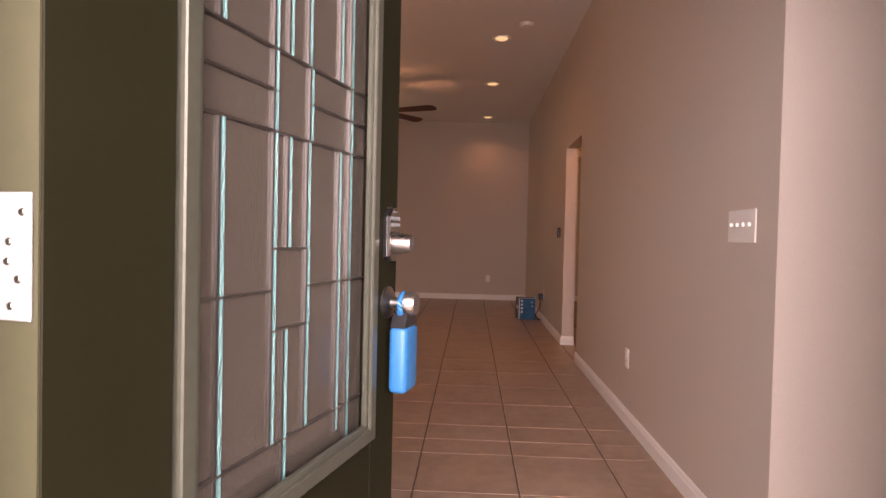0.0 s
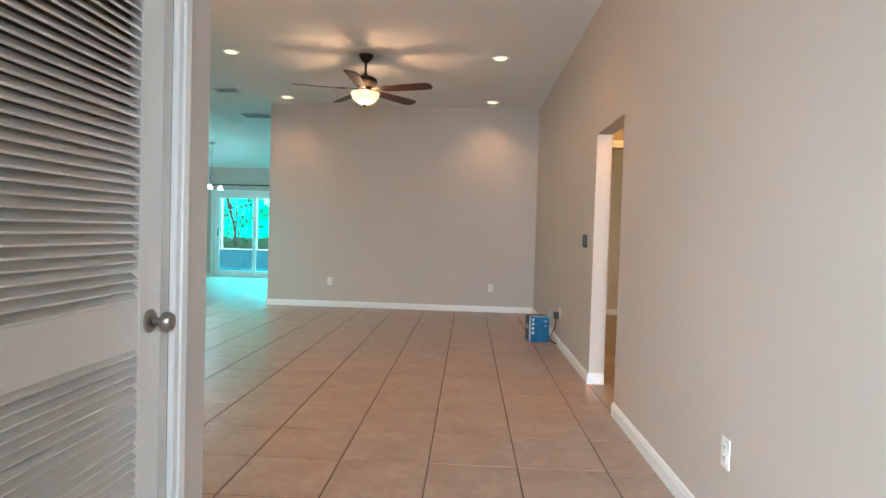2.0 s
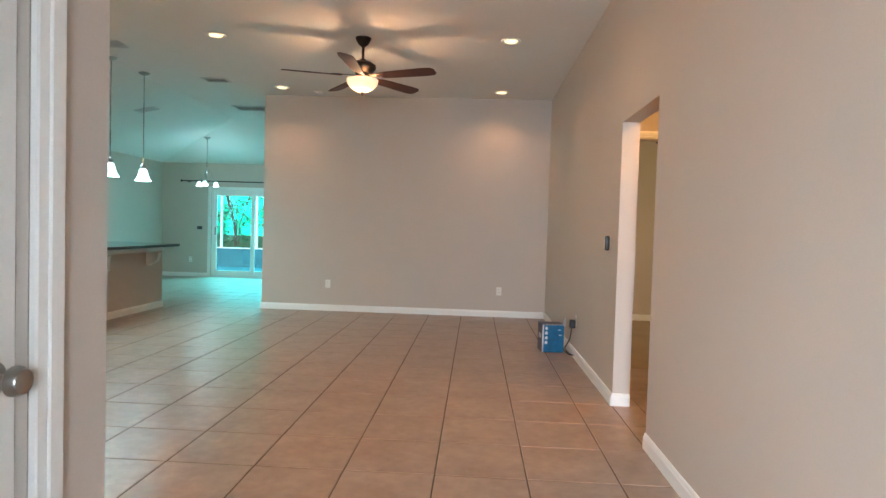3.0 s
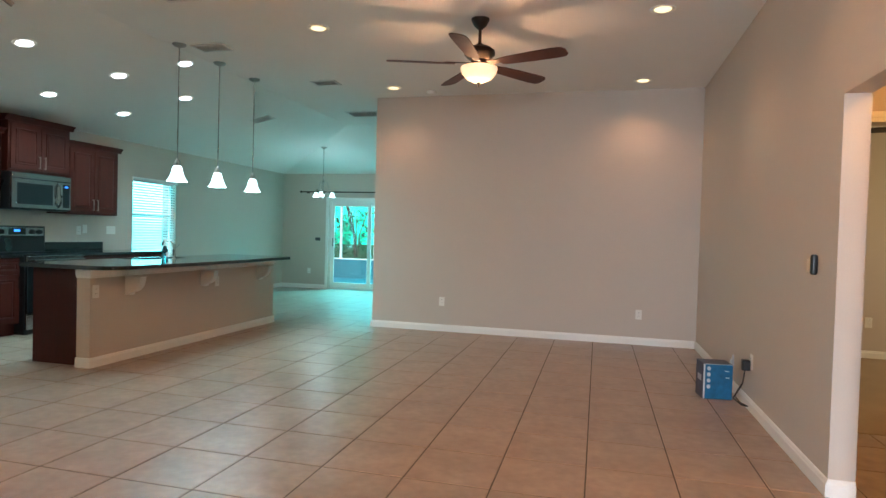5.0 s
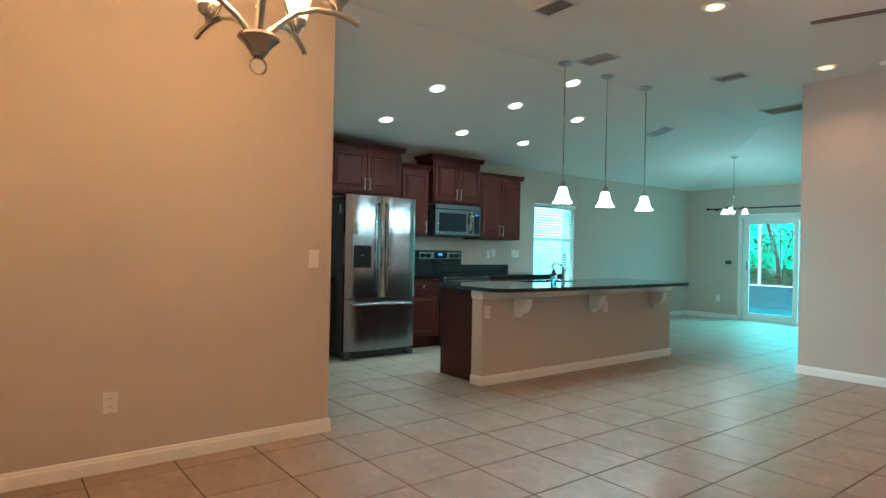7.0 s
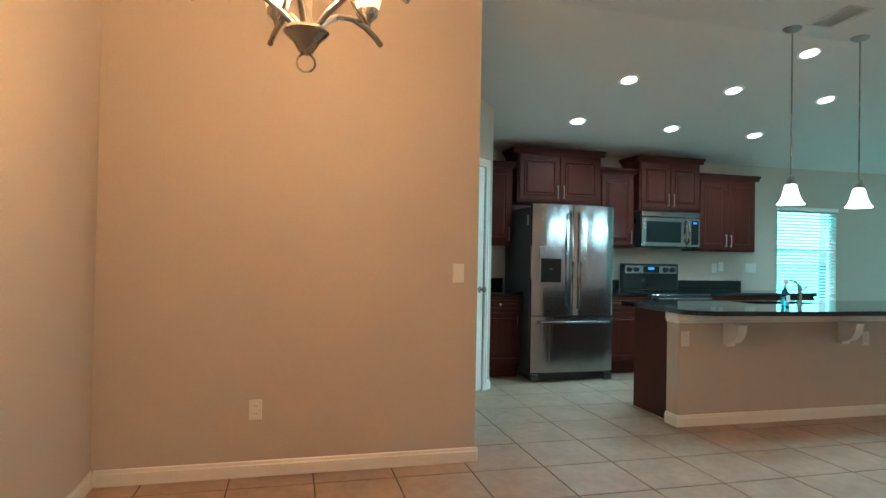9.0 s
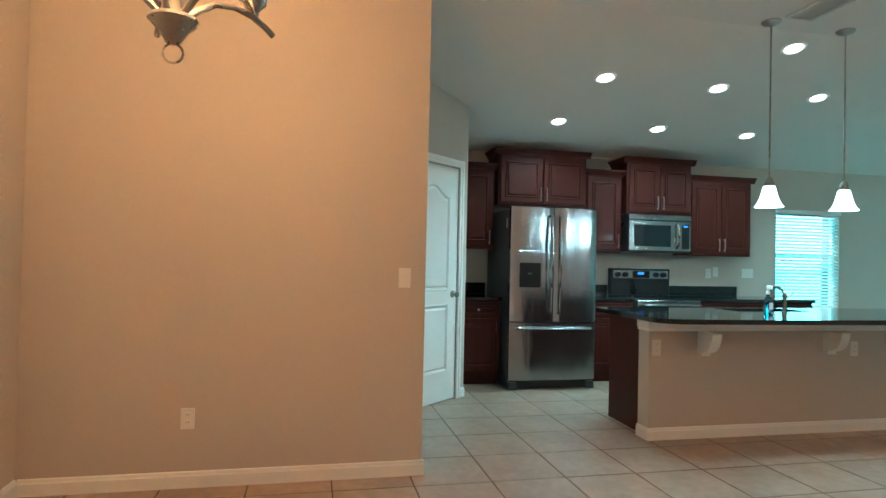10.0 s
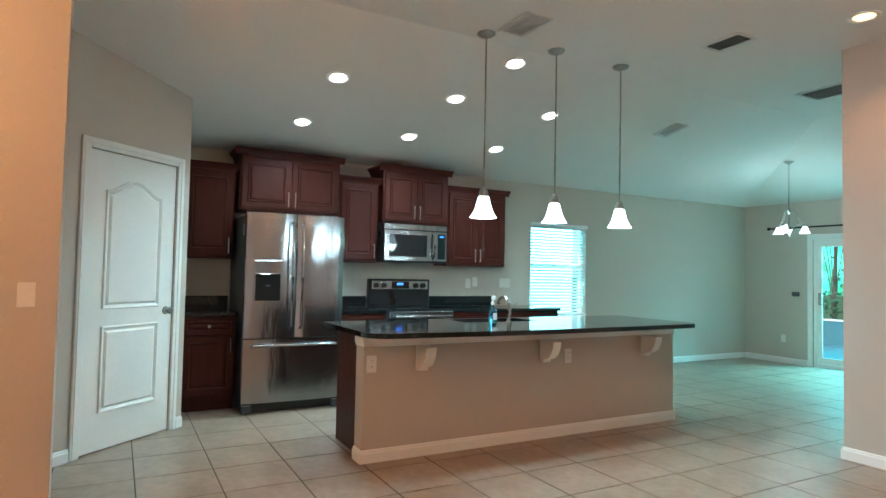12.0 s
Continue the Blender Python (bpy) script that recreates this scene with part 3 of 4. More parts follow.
parts("print_bar", CARDWHITE, [(.06, .10, -.1182, -.117, .235, .243), (.07, .105, -.1182, -.117, .18, .187), (-.1362, -.1345, -.06, .06, .14, .19)], cb)
ch = thing("power_adapter", "black plug adapter with a cable at the wall outlet", "adapter", pose(XR - .01, 8.79, .30))
bm = bmesh.new()
box(bm, -.055, 0, -.03, .03, -.04, .04, bev=.008, seg=2)
finish("body", bm, BLACK, ch)
bm = bmesh.new()
tube(bm, [(-.03, 0, -.04), (-.04, .02, -.15), (-.08, .06, -.25), (-.06, .0, -.285), (-.02, -.08, -.29), (-.06, -.06, -.288), (-.10, .02, -.26), (-.03, .10, -.17)], .005)
finish("cable", bm, BLACK, ch, smooth=True)
bagm = material("clear_film", (0.55, 0.55, 0.56), 0.15, vary=0.3, scale=20, bump=0.6)
bm = bmesh.new()
extrude_poly(bm, [(-.06, 0), (.05, 0), (.07, .07), (.03, .11), (-.02, .06), (-.05, .08)], lambda u, v, d: (.16 + u * .4, .02 + d + u * .3, .26 + v), -.03, -.022)
bag = tagged(finish("plastic_sleeve", bm, bagm, at=cb.matrix_basis), "crumpled clear plastic sleeve stuck behind the blue box", "packaging")

# ---- kitchen cabinets ----


def cab_door(parent, x0, x1, z0, z1, y, handle=None, hz=None, drawer=False):
    """A framed door with a raised field on local y (out is -y)."""
    d = boxes("drawer_front" if drawer else "door", CHERRY, [(x0, x1, y - .019, y - .001, z0, z1)], parent, bev=.003)
    k = .03 if drawer else .055
    raised_panel(d, "panel", CHERRY, x0 + k, x1 - k, z0 + k, z1 - k, y=y - .0185, inset=.018, proud=.009)
    if handle is not None:
        bm = bmesh.new()
        a, b = hz
        tube(bm, [(handle, y - .019, a + .012), (handle, y - .045, a + .012)], .0045)
        tube(bm, [(handle, y - .019, b - .012), (handle, y - .045, b - .012)], .0045)
        tube(bm, [(handle, y - .045, a), (handle, y - .045, b)], .006)
        tagged(finish("handle", bm, NICKEL, d, smooth=True), "brushed nickel bar handle")
    elif drawer:
        bm = bmesh.new()
        lathe(bm, [(.006, 0), (.006, .012), (.014, .018), (.013, .024), (.004, .027)], 16, ((x0 + x1) / 2, y - .0185, (z0 + z1) / 2), out)
        tagged(finish("handle", bm, NICKEL, d, smooth=True), "round nickel knob")


def crown(parent, w, y, z, depth):
    bm = bmesh.new()
    prof = [(0, 0), (.008, 0), (.014, .02), (.035, .045), (.045, .05), (.045, .065), (0, .065)]
    extrude_poly(bm, prof, lambda u, v, d: (d, y - u, z + v), -.045, w + .045)
    for x, s in ((0, -1), (w, 1)):
        extrude_poly(bm, prof, lambda u, v, d: (x + s * u, d, z + v), y, y + depth)
    finish("crown_moulding", bm, CHERRY, parent)


def upper(y0, y1, z0, z1, depth, doors=2, tall=False, hside=1):
    """A wall cabinet on the kitchen's west wall from y0 to y1."""
    c = thing("wall_cabinet", "dark cherry wall cabinet with raised-panel doors", "cabinet", pose(XW + depth, y0, 0, 0, 0, 90), "kitchen wall cabinets")
    w = y1 - y0
    boxes("body", CHERRY, [(0, w, 0.001, depth - .002, z0, z1)], c, bev=.002)
    m = .022
    if doors == 2:
        h = w / 2
        hz = (z0 + .05, z0 + .05 + .15)
        cab_door(c, m, h - .004, z0 + .03, z1 - .03, 0, h - .035, hz)
        cab_door(c, h + .004, w - m, z0 + .03, z1 - .03, 0, h + .035, hz)
    else:
        cab_door(c, m, w - m, z0 + .03, z1 - .03, 0, (w - m - .03) if hside > 0 else m + .03, (z0 + .05, z0 + .20))
    crown(c, w, 0, z1 - .01, depth)
    return c


upper(7.14, 7.61, 1.36, 2.22, .32, 1)
upper(7.634, 8.64, 1.835, 2.385, .38, 2)
upper(8.66, 9.105, 1.36, 2.22, .32, 1, hside=1)
upper(9.13, 9.935, 1.80, 2.375, .38, 2)
upper(9.96, 10.775, 1.35, 2.22, .32, 2)


def base(y0, y1, doors=1):
    c = thing("base_cabinet", "dark cherry base cabinet with a drawer", "cabinet", pose(XW + .60, y0, 0, 0, 0, 90), "kitchen base cabinets")
    w = y1 - y0
    boxes("body", CHERRY, [(0, w, .001, .598, .10, .83), (0, w, .07, .598, F + .001, .10)], c)
    n = max(1, doors)
    for i in range(n):
        a, b = i * w / n + .012, (i + 1) * w / n - .012
        cab_door(c, a, b, .665, .812, 0, drawer=True)
        cab_door(c, a, b, .12, .65, 0, b - .035, (.50, .63))
    return c


base(7.14, 7.61)
base(8.565, 9.10)
base(9.885, 11.38, 3)


def slab(name, label, rows, bev=.006):
    bm = bmesh.new()
    for r in rows:
        box(bm, *r, bev=bev, seg=2)
    return tagged(finish(name, bm, GRANITE), label, "countertop")


slab("countertop", "polished black granite countertop with a low splash", [(XW + .002, XW + .635, 7.133, 7.62, .832, .867), (XW + .002, XW + .024, 7.133, 7.62, .8675, .99)])
slab("countertop", "polished black granite countertop with a low splash", [(XW + .002, XW + .635, 8.56, 9.103, .832, .867), (XW + .002, XW + .024, 8.56, 9.103, .8675, .985)])
slab("countertop", "polished black granite countertop with a low splash", [(XW + .002, XW + .635, 9.882, 11.40, .832, .867), (XW + .002, XW + .024, 9.882, 10.84, .8675, .985)])

# refrigerator: french doors over a drawer; local x along y, out is local -y
fr = thing("refrigerator", "stainless steel french-door refrigerator with water dispenser", "refrigerator", pose(-6.02, 7.63, 0, 0, 0, 90) @ Matrix.Diagonal((1, 1, .982, 1)))
FW = .92
boxes("body", DARKGREY, [(.004, FW - .004, .05, .80, .03, 1.79)], fr, bev=.006)
boxes("base_grille", BLACK, [(.02, FW - .02, .03, .75, F + .01, .06)], fr)
parts("foot", DARKGREY, [(.01, .09, .0, .06, F + .001, .045), (FW - .09, FW - .01, .0, .06, F + .001, .045)], fr, bev=.004)


def fridge_door(x0, x1, z0, z1, name):
    bm = bmesh.new()
    n = 14
    g = [[bm.verts.new((x0 + (x1 - x0) * i / n, -.028 * (1 - (2 * i / n - 1) ** 4) + .028 - .02, z)) for i in range(n + 1)] for z in (z0, z1)]
    bk = [[bm.verts.new((x, .048, z)) for x in (x0, x1)] for z in (z0, z1)]
    for i in range(n):
        bm.faces.new((g[0][i], g[0][i + 1], g[1][i + 1], g[1][i]))
    bm.faces.new((bk[0][0], g[0][0], g[1][0], bk[1][0])), bm.faces.new((g[0][n], bk[0][1], bk[1][1], g[1][n])), bm.faces.new((bk[0][1], bk[0][0], bk[1][0], bk[1][1]))
    bm.faces.new([*g[1], bk[1][1], bk[1][0]]), bm.faces.new([*g[0][::-1], bk[0][0], bk[0][1]])
    return finish(name, bm, STEEL, fr, smooth=True)


dl = fridge_door(.004, FW / 2 - .003, .655, 1.81, "door")
dr = fridge_door(FW / 2 + .003, FW - .004, .655, 1.81, "door")
dd = fridge_door(.004, FW - .004, .065, .645, "drawer")


def bar(parent, pts, r=.011):
    bm = bmesh.new()
    tube(bm, pts, r, 10)
    finish("handle", bm, STEEL, parent, smooth=True)


for p, x in ((dl, FW / 2 - .045), (dr, FW / 2 + .045)):
    bar(p, [(x, -.01, .74), (x, -.055, .76), (x, -.07, 1.0), (x, -.075, 1.22), (x, -.07, 1.45), (x, -.055, 1.71), (x, -.01, 1.73)], .012)
bar(dd, [(.07, -.01, .585), (.08, -.055, .588), (.3, -.075, .592), (.62, -.075, .592), (.84, -.055, .588), (.85, -.01, .585)], .012)
boxes("dispenser_panel", STEEL, [(.075, .325, -.027, .0, 1.0, 1.37)], dl, bev=.004)
boxes("dispenser", BLACKGLASS, [(.085, .315, -.0295, -.01, 1.0, 1.25)], dl, bev=.006)
parts("print_bar", DARKGREY, [(.18, .22, -.0305, -.029, 1.13, 1.145)], dl)
boxes("label", CARDWHITE, [(.002, .0045, .11, .15, 1.60, 1.70)], fr)

# microwave
mw = thing("microwave", "stainless over-range microwave with dark window", "microwave", pose(XW + .44, 9.125, .045, 0, 0, 90) @ Matrix.Diagonal((.98, 1, .94, 1)))
boxes("body", BLACK, [(0, .79, .02, .428, 1.41, 1.857)], mw, bev=.004)
boxes("door", STEEL, [(.002, .60, -.012, .02, 1.425, 1.785)], mw, bev=.006)
boxes("top_vent", STEEL, [(.002, .788, -.012, .02, 1.79, 1.855)], mw, bev=.004)
boxes("control_panel", STEEL, [(.605, .788, -.012, .02, 1.425, 1.785)], mw, bev=.006)
boxes("window", BLACKGLASS, [(.06, .53, -.0135, .0, 1.475, 1.735)], mw, bev=.004)
boxes("keypad", BLACKGLASS, [(.665, .765, -.0135, .0, 1.455, 1.755)], mw, bev=.003)
boxes("display", DISPLAY, [(.69, .74, -.0145, -.012, 1.715, 1.735)], mw)
bar(mw, [(.60, -.01, 1.46), (.605, -.05, 1.50), (.607, -.058, 1.61), (.605, -.05, 1.72), (.60, -.01, 1.76)], .013)

# range
rg = thing("range", "black and stainless electric range with back control panel", "stove", pose(XW + .655, 9.11, 0, 0, 0, 90) @ Matrix.Diagonal((.95, 1, .95, 1)))
RW = .806
boxes("body", BLACK, [(0, RW, .0, .64, F + .002, .90)], rg, bev=.004)
boxes("cooktop", BLACKGLASS, [(-.002, RW + .002, -.02, .62, .901, .916)], rg, bev=.004)
boxes("oven_door", BLACKGLASS, [(.01, RW - .01, -.035, -.001, .22, .82)], rg, bev=.006)
boxes("front_trim", STEEL, [(.005, RW - .005, -.03, -.001, .825, .895)], rg, bev=.005)
boxes("drawer", STEEL, [(.01, RW - .01, -.03, -.001, .03, .21)], rg, bev=.006)
bar(rg, [(.05, -.03, .84), (.05, -.085, .845), (RW - .05, -.085, .845), (RW - .05, -.03, .84)], .014)
boxes("backguard", BLACK, [(0, RW, .57, .64, .917, 1.245)], rg, bev=.008)
boxes("control_panel", STEEL, [(.03, RW - .03, .563, .572, 1.12, 1.225)], rg, bev=.003)
boxes("clock_panel", BLACKGLASS, [(.29, .52, .560, .566, 1.13, 1.215)], rg, bev=.002)
boxes("display", DISPLAY, [(.36, .44, .5585, .562, 1.172, 1.20)], rg)
for x in (.09, .19, .61, .71):
    bm = bmesh.new()
    lathe(bm, [(.036, 0), (.034, .012), (.028, .026), (.004, .028)], 20, (x, .563, 1.17), out)
    finish("knob", bm, BLACK, rg, smooth=True)

# ---- island ----
isl = thing("kitchen_island", "greige kitchen island with a dark cherry end panel", "kitchen island", pose(-4.32, 8.118, 0))
IL = 3.02
boxes("half_wall", PAINT, [(-.14, 0, 0, IL, F + .001, .792)], isl)
bm = bmesh.new()
box(bm, -.15, .018, -.014, IL + .014, .772, .831, bev=.008, seg=2)
box(bm, -.15, .008, -.006, IL + .006, .752, .773, bev=.004)
finish("top_moulding", bm, TRIM, isl)
boxes("cabinet_body", CHERRY, [(-.68, -.141, .06, IL - .02, .10, .83), (-.62, -.141, .06, IL - .02, F + .001, .10), (-.67, -.141, .045, .06, F + .001, .829)], isl)
bm = bmesh.new()
baseboard(bm, (0, -.015), (0, IL + .015), (1, 0)), baseboard(bm, (-.14, 0), (0, 0), (0, -1)), baseboard(bm, (-.14, IL), (0, IL), (0, 1))
finish("baseboard", bm, TRIM, isl)
for y in (.43, 1.525, 2.64):
    bm = bmesh.new()
    prof = [(.001, .752), (.001, .575), (.045, .575), (.05, .60)] + [(.05 + .12 * math.sin(a), .60 + .14 * (1 - math.cos(a))) for a in [i * math.pi / 16 for i in range(1, 9)]] + [(.18, .752)]
    extrude_poly(bm, prof, lambda u, v, d: (u, d, v), y - .038, y + .038)
    finish("corbel", bm, TRIM, isl)
# granite top with a bowed, round-cornered edge and a sink hole
bm = bmesh.new()
SX0, SX1, SY0, SY1 = -5.00, -4.66, 9.12, 9.84
x0, x1, y0, y1 = -5.05, -4.00, 8.055, 11.16


def corner(cx, cy, r, a0, a1, n=8):
    return [(cx + r * math.cos(radians(a0 + (a1 - a0) * i / n)), cy + r * math.sin(radians(a0 + (a1 - a0) * i / n))) for i in range(n + 1)]


edge = corner(x0 + .03, y0 + .03, .03, 180, 270, 4) + corner(x1 - .22, y0 + .18, .18, 270, 360) + [(x1 + .02, 9.1), (x1 + .02, 9.8)] + corner(x1 - .18, y1 - .16, .16, 0, 90) + corner(x0 + .03, y1 - .03, .03, 90, 180, 4)
hole = [(SX0, SY0), (SX1, SY0), (SX1, SY1), (SX0, SY1)]
for z in (.832, .867):
    vo = [bm.verts.new((x, y, z)) for x, y in edge]
    vi = [bm.verts.new((x, y, z)) for x, y in hole]
    eo = [bm.edges.new((vo[i], vo[(i + 1) % len(vo)])) for i in range(len(vo))]
    ei = [bm.edges.new((vi[i], vi[(i + 1) % 4])) for i in range(4)]
    bmesh.ops.triangle_fill(bm, edges=eo + ei, use_beauty=True)
    if z < .85:
        lo, li = vo, vi
for a, b in ((lo, vo), (li, vi)):
    for i in range(len(a)):
        bm.faces.new((a[i], a[(i + 1) % len(a)], b[(i + 1) % len(a)], b[i]))
tagged(finish("island_countertop", bm, GRANITE), "polished black granite island top with rounded corners", "countertop")
sk = thing("kitchen_sink", "dark undermount sink basin in the island", "sink", pose(0, 0, 0))
boxes("basin", DARKGREY, [(SX0 - .01, SX0, SY0 - .01, SY1 + .01, .66, .831), (SX1, SX1 + .01, SY0 - .01, SY1 + .01, .66, .831), (SX0, SX1, SY0 - .01, SY0, .66, .831), (SX0, SX1, SY1, SY1 + .01, .66, .831), (SX0 - .01, SX1 + .01, SY0 - .01, SY1 + .01, .65, .66)], sk)
fc = thing("faucet", "brushed nickel arched kitchen faucet", "faucet", pose(-4.57, 9.48, .867) @ Matrix.Scale(.8, 4))
bm = bmesh.new()
lathe(bm, [(.032, 0), (.032, .008), (.022, .016), (.020, .15), (.023, .16), (.022, .20), (.010, .215)], 20)
finish("body", bm, NICKEL, fc, smooth=True)
bm = bmesh.new()
tube(bm, [(0, 0, .17), (-.03, 0, .225), (-.08, 0, .255), (-.14, 0, .255), (-.185, 0, .225), (-.20, 0, .185)], .014, 12)
finish("spout", bm, NICKEL, fc, smooth=True)
bm = bmesh.new()
tube(bm, [(0, .02, .15), (0, .055, .165), (0, .10, .205)], .008)
finish("lever", bm, NICKEL, fc, smooth=True)
bt = thing("soap_bottle", "blue spray soap bottle standing on the island", "bottle", pose(-4.54, 9.30, .867))
bm = bmesh.new()
lathe(bm, [(.030, 0.001), (.033, .01), (.033, .09), (.026, .115), (.014, .135), (.013, .15)], 20)
finish("body", bm, BOTTLE, bt, smooth=True)
boxes("label", CARDWHITE, [(.030, .035, -.018, .018, .03, .085)], bt, bev=.001)
bm = bmesh.new()
lathe(bm, [(.015, .15), (.015, .17), (.009, .175), (.009, .195)], 16)
box(bm, -.014, .04, -.010, .010, .19, .222, bev=.005)
finish("spray_head", bm, PLATE, bt)


# ---- ceiling lights ----
def can(x, y, mat, warm):
    tilt = 0 if x > XB else math.degrees(math.atan(SL))
    c = thing("recessed_light", "round recessed ceiling light with white trim, lit", "ceiling light", pose(x, y, top(x), 0, -tilt, 0), "recessed ceiling lights")
    bm = bmesh.new()
    lathe(bm, [(.095, .0), (.095, -.006), (.088, -.010), (.072, -.006), (.070, .0)], 28)
    finish("trim_ring", bm, TRIM, c, smooth=True)
    bm = bmesh.new()
    lathe(bm, [(.064, -.003), (.060, -.0085), (.002, -.011)], 24)
    finish("lens", bm, mat, c, smooth=True)
    l = lamp("can_beam", 'SPOT', (x, y, top(x) - .03), 23 if warm else 66, WARM if warm else COOL, (x + .001, y, 0), radius=.06, cone=125 if warm else 140)
    return c


for x, y in ((.37, 7.03), (.343, 8.79), (.347, 10.93), (-2.52, 8.72), (-2.57, 10.86)):
    can(x, y, CANWARM, True)
for x, y in ((-5.092, 8.136), (-5.092, 9.229), (-4.40, 9.382), (-5.983, 8.093), (-5.983, 9.193), (-5.092, 10.287), (-5.983, 10.255)):
    can(x, y, CANCOOL, False)


def pendant(x, y):
    p = thing("pendant_lamp", "nickel pendant lamp with white bell glass shade", "pendant lamp", pose(x, y, 0), "pendants over the island")
    bm = bmesh.new()
    lathe(bm, [(.066, H - .001), (.066, H - .008), (.05, H - .022), (.012, H - .035)], 24)
    finish("canopy", bm, NICKEL, p, smooth=True)
    bm = bmesh.new()
    tube(bm, [(0, 0, H - .03), (0, 0, 1.854)], .006)
    lathe(bm, [(.010, 1.884), (.024, 1.869), (.034, 1.839), (.036, 1.8145), (.020, 1.814)], 20)
    finish("stem", bm, NICKEL, p, smooth=True)
    bm = bmesh.new()
    lathe(bm, [(.034, 1.8148), (.042, 1.804), (.050, 1.769), (.060, 1.729), (.078, 1.689), (.096, 1.666), (.092, 1.666), (.074, 1.691), (.056, 1.729), (.044, 1.774), (.002, 1.809)], 28)
    s = finish("shade", bm, SHADEWHITE, p, smooth=True)
    lamp("pendant_bulb", 'POINT', (x, y, 1.644), 15, COOL, radius=.05)


for y in (8.908, 9.55, 10.225):
    pendant(-4.092, y)


def chandelier(place, drop, arms, warm, bulbs, label, s=1.0, up=True, a0=0.0):
    """Curved arms round a stem; drop: from the ceiling to the ring."""
    x, y, z = place
    c = thing("chandelier", label, "chandelier", pose(x, y, z - drop))
    bm = bmesh.new()
    lathe(bm, [(.003, .047 * s), (.020 * s, .055 * s), (.038 * s, .085 * s), (.066 * s, .112 * s), (.062 * s, .122 * s), (.022 * s, .13 * s), (.014 * s, .16 * s), (.012 * s, .40 * s), (.03 * s, .42 * s), (.024 * s, .50 * s), (.008 * s, .53 * s)], 28)
    finish("stem", bm, NICKEL, c, smooth=True)
    bm = bmesh.new()
    tube(bm, [(0, .026 * s * math.sin(i * math.pi / 10), .026 * s - .026 * s * math.cos(i * math.pi / 10)) for i in range(21)], .0035 * s)
    finish("ring", bm, NICKEL, c, smooth=True)
    for i in range(arms):
        a = a0 + 2 * math.pi * i / arms
        u = Vector((math.cos(a), math.sin(a), 0))
        bm = bmesh.new()
        pts = [(.03, .125), (.07, .165), (.12, .20), (.18, .213), (.24, .205), (.29, .185), (.315, .168)]
        tube(bm, [u * r * s + Vector((0, 0, h * s)) for r, h in pts], .0095 * s)
        tube(bm, [u * r * s + Vector((0, 0, h * s)) for r, h in [(.01, .43), (.06, .47), (.12, .42), (.14, .32), (.20, .24), (.24, .21)]], .006 * s)
        finish("arm", bm, NICKEL, c, smooth=True)
        bm, bs = bmesh.new(), bmesh.new()
        at = u * .25 * s
        if up:
            lathe(bm, [(.008 * s, .205 * s), (.012 * s, .225 * s), (.032 * s, .245 * s), (.034 * s, .268 * s)], 18, at)
            lathe(bs, [(.034 * s, .266 * s), (.040 * s, .29 * s), (.047 * s, .33 * s), (.062 * s, .37 * s), (.058 * s, .37 * s), (.040 * s, .33 * s), (.002, .28 * s)], 22, at)
        else:
            lathe(bm, [(.012 * s, .21 * s), (.030 * s, .195 * s), (.034 * s, .170 * s)], 18, at)
            lathe(bs, [(.034 * s, .172 * s), (.044 * s, .14 * s), (.058 * s, .09 * s), (.088 * s, .055 * s), (.084 * s, .055 * s), (.05 * s, .10 * s), (.002, .16 * s)], 22, at)
        finish("cup", bm, NICKEL, c, smooth=True)
        finish("shade", bs, SHADEWARM if warm else SHADEWHITE, c, smooth=True)
    bm = bmesh.new()
    n = max(2, int((drop - .56 * s) / .03))
    for i in range(n):
        zz = .53 * s + (drop - .03 - .53 * s) * (i + .5) / n
        pts = []
        for k in range(9):
            t = 2 * math.pi * k / 8
            pts.append((.009 * math.cos(t), 0, zz + .019 * math.sin(t)) if i % 2 else (0, .009 * math.cos(t), zz + .019 * math.sin(t)))
        tube(bm, pts, .0025, 5)
    finish("chain", bm, NICKEL, c)
    bm = bmesh.new()
    lathe(bm, [(.064, drop - .001), (.062, drop - .01), (.03, drop - .028), (.006, drop - .04)], 24)
    finish("canopy", bm, NICKEL, c, smooth=True)
    lamp("chandelier_bulbs", 'POINT', (x, y, z - drop + .42 * s if up else z - drop + .02), bulbs, (1.0, 0.51, 0.19) if warm else COOL, radius=.16)


chandelier((-2.346, 5.302, H), H - 1.812, 5, True, 84, "brushed nickel chandelier with five amber glass shades, lit", 1.12, True, -.26)
chandelier((-5.11, 14.2, 2.796), 2.796 - 1.825, 3, False, 22, "nickel chandelier with white bell shades, lit", .72, False, .75)

# ceiling fan
FX, FY = -1.078, 8.755
fan = thing("ceiling_fan", "dark bronze five-blade ceiling fan with glowing bowl light", "ceiling fan", pose(FX, FY, 0))
bm = bmesh.new()
lathe(bm, [(.075, H - .001), (.075, H - .015), (.05, H - .06), (.022, H - .085), (.013, H - .09), (.013, H - .20), (.026, H - .205), (.026, H - .225), (.09, H - .235), (.125, H - .26), (.13, H - .29), (.10, H - .325), (.07, H - .34), (.075, H - .375), (.05, H - .39)], 32)
finish("motor", bm, BRONZE, fan, smooth=True)
bm = bmesh.new()
zb = H - .40
lathe(bm, [(.150, zb), (.152, zb - .012), (.140, zb - .05), (.105, zb - .09), (.055, zb - .115), (.004, zb - .122)], 32, cap=False)
finish("bowl", bm, SHADEFAN, fan, smooth=True)
bm = bmesh.new()
lathe(bm, [(.014, zb - .119), (.016, zb - .127), (.006, zb - .14), (.005, zb - .158), (.001, zb - .16)], 14)
finish("finial", bm, BRONZE, fan, smooth=True)
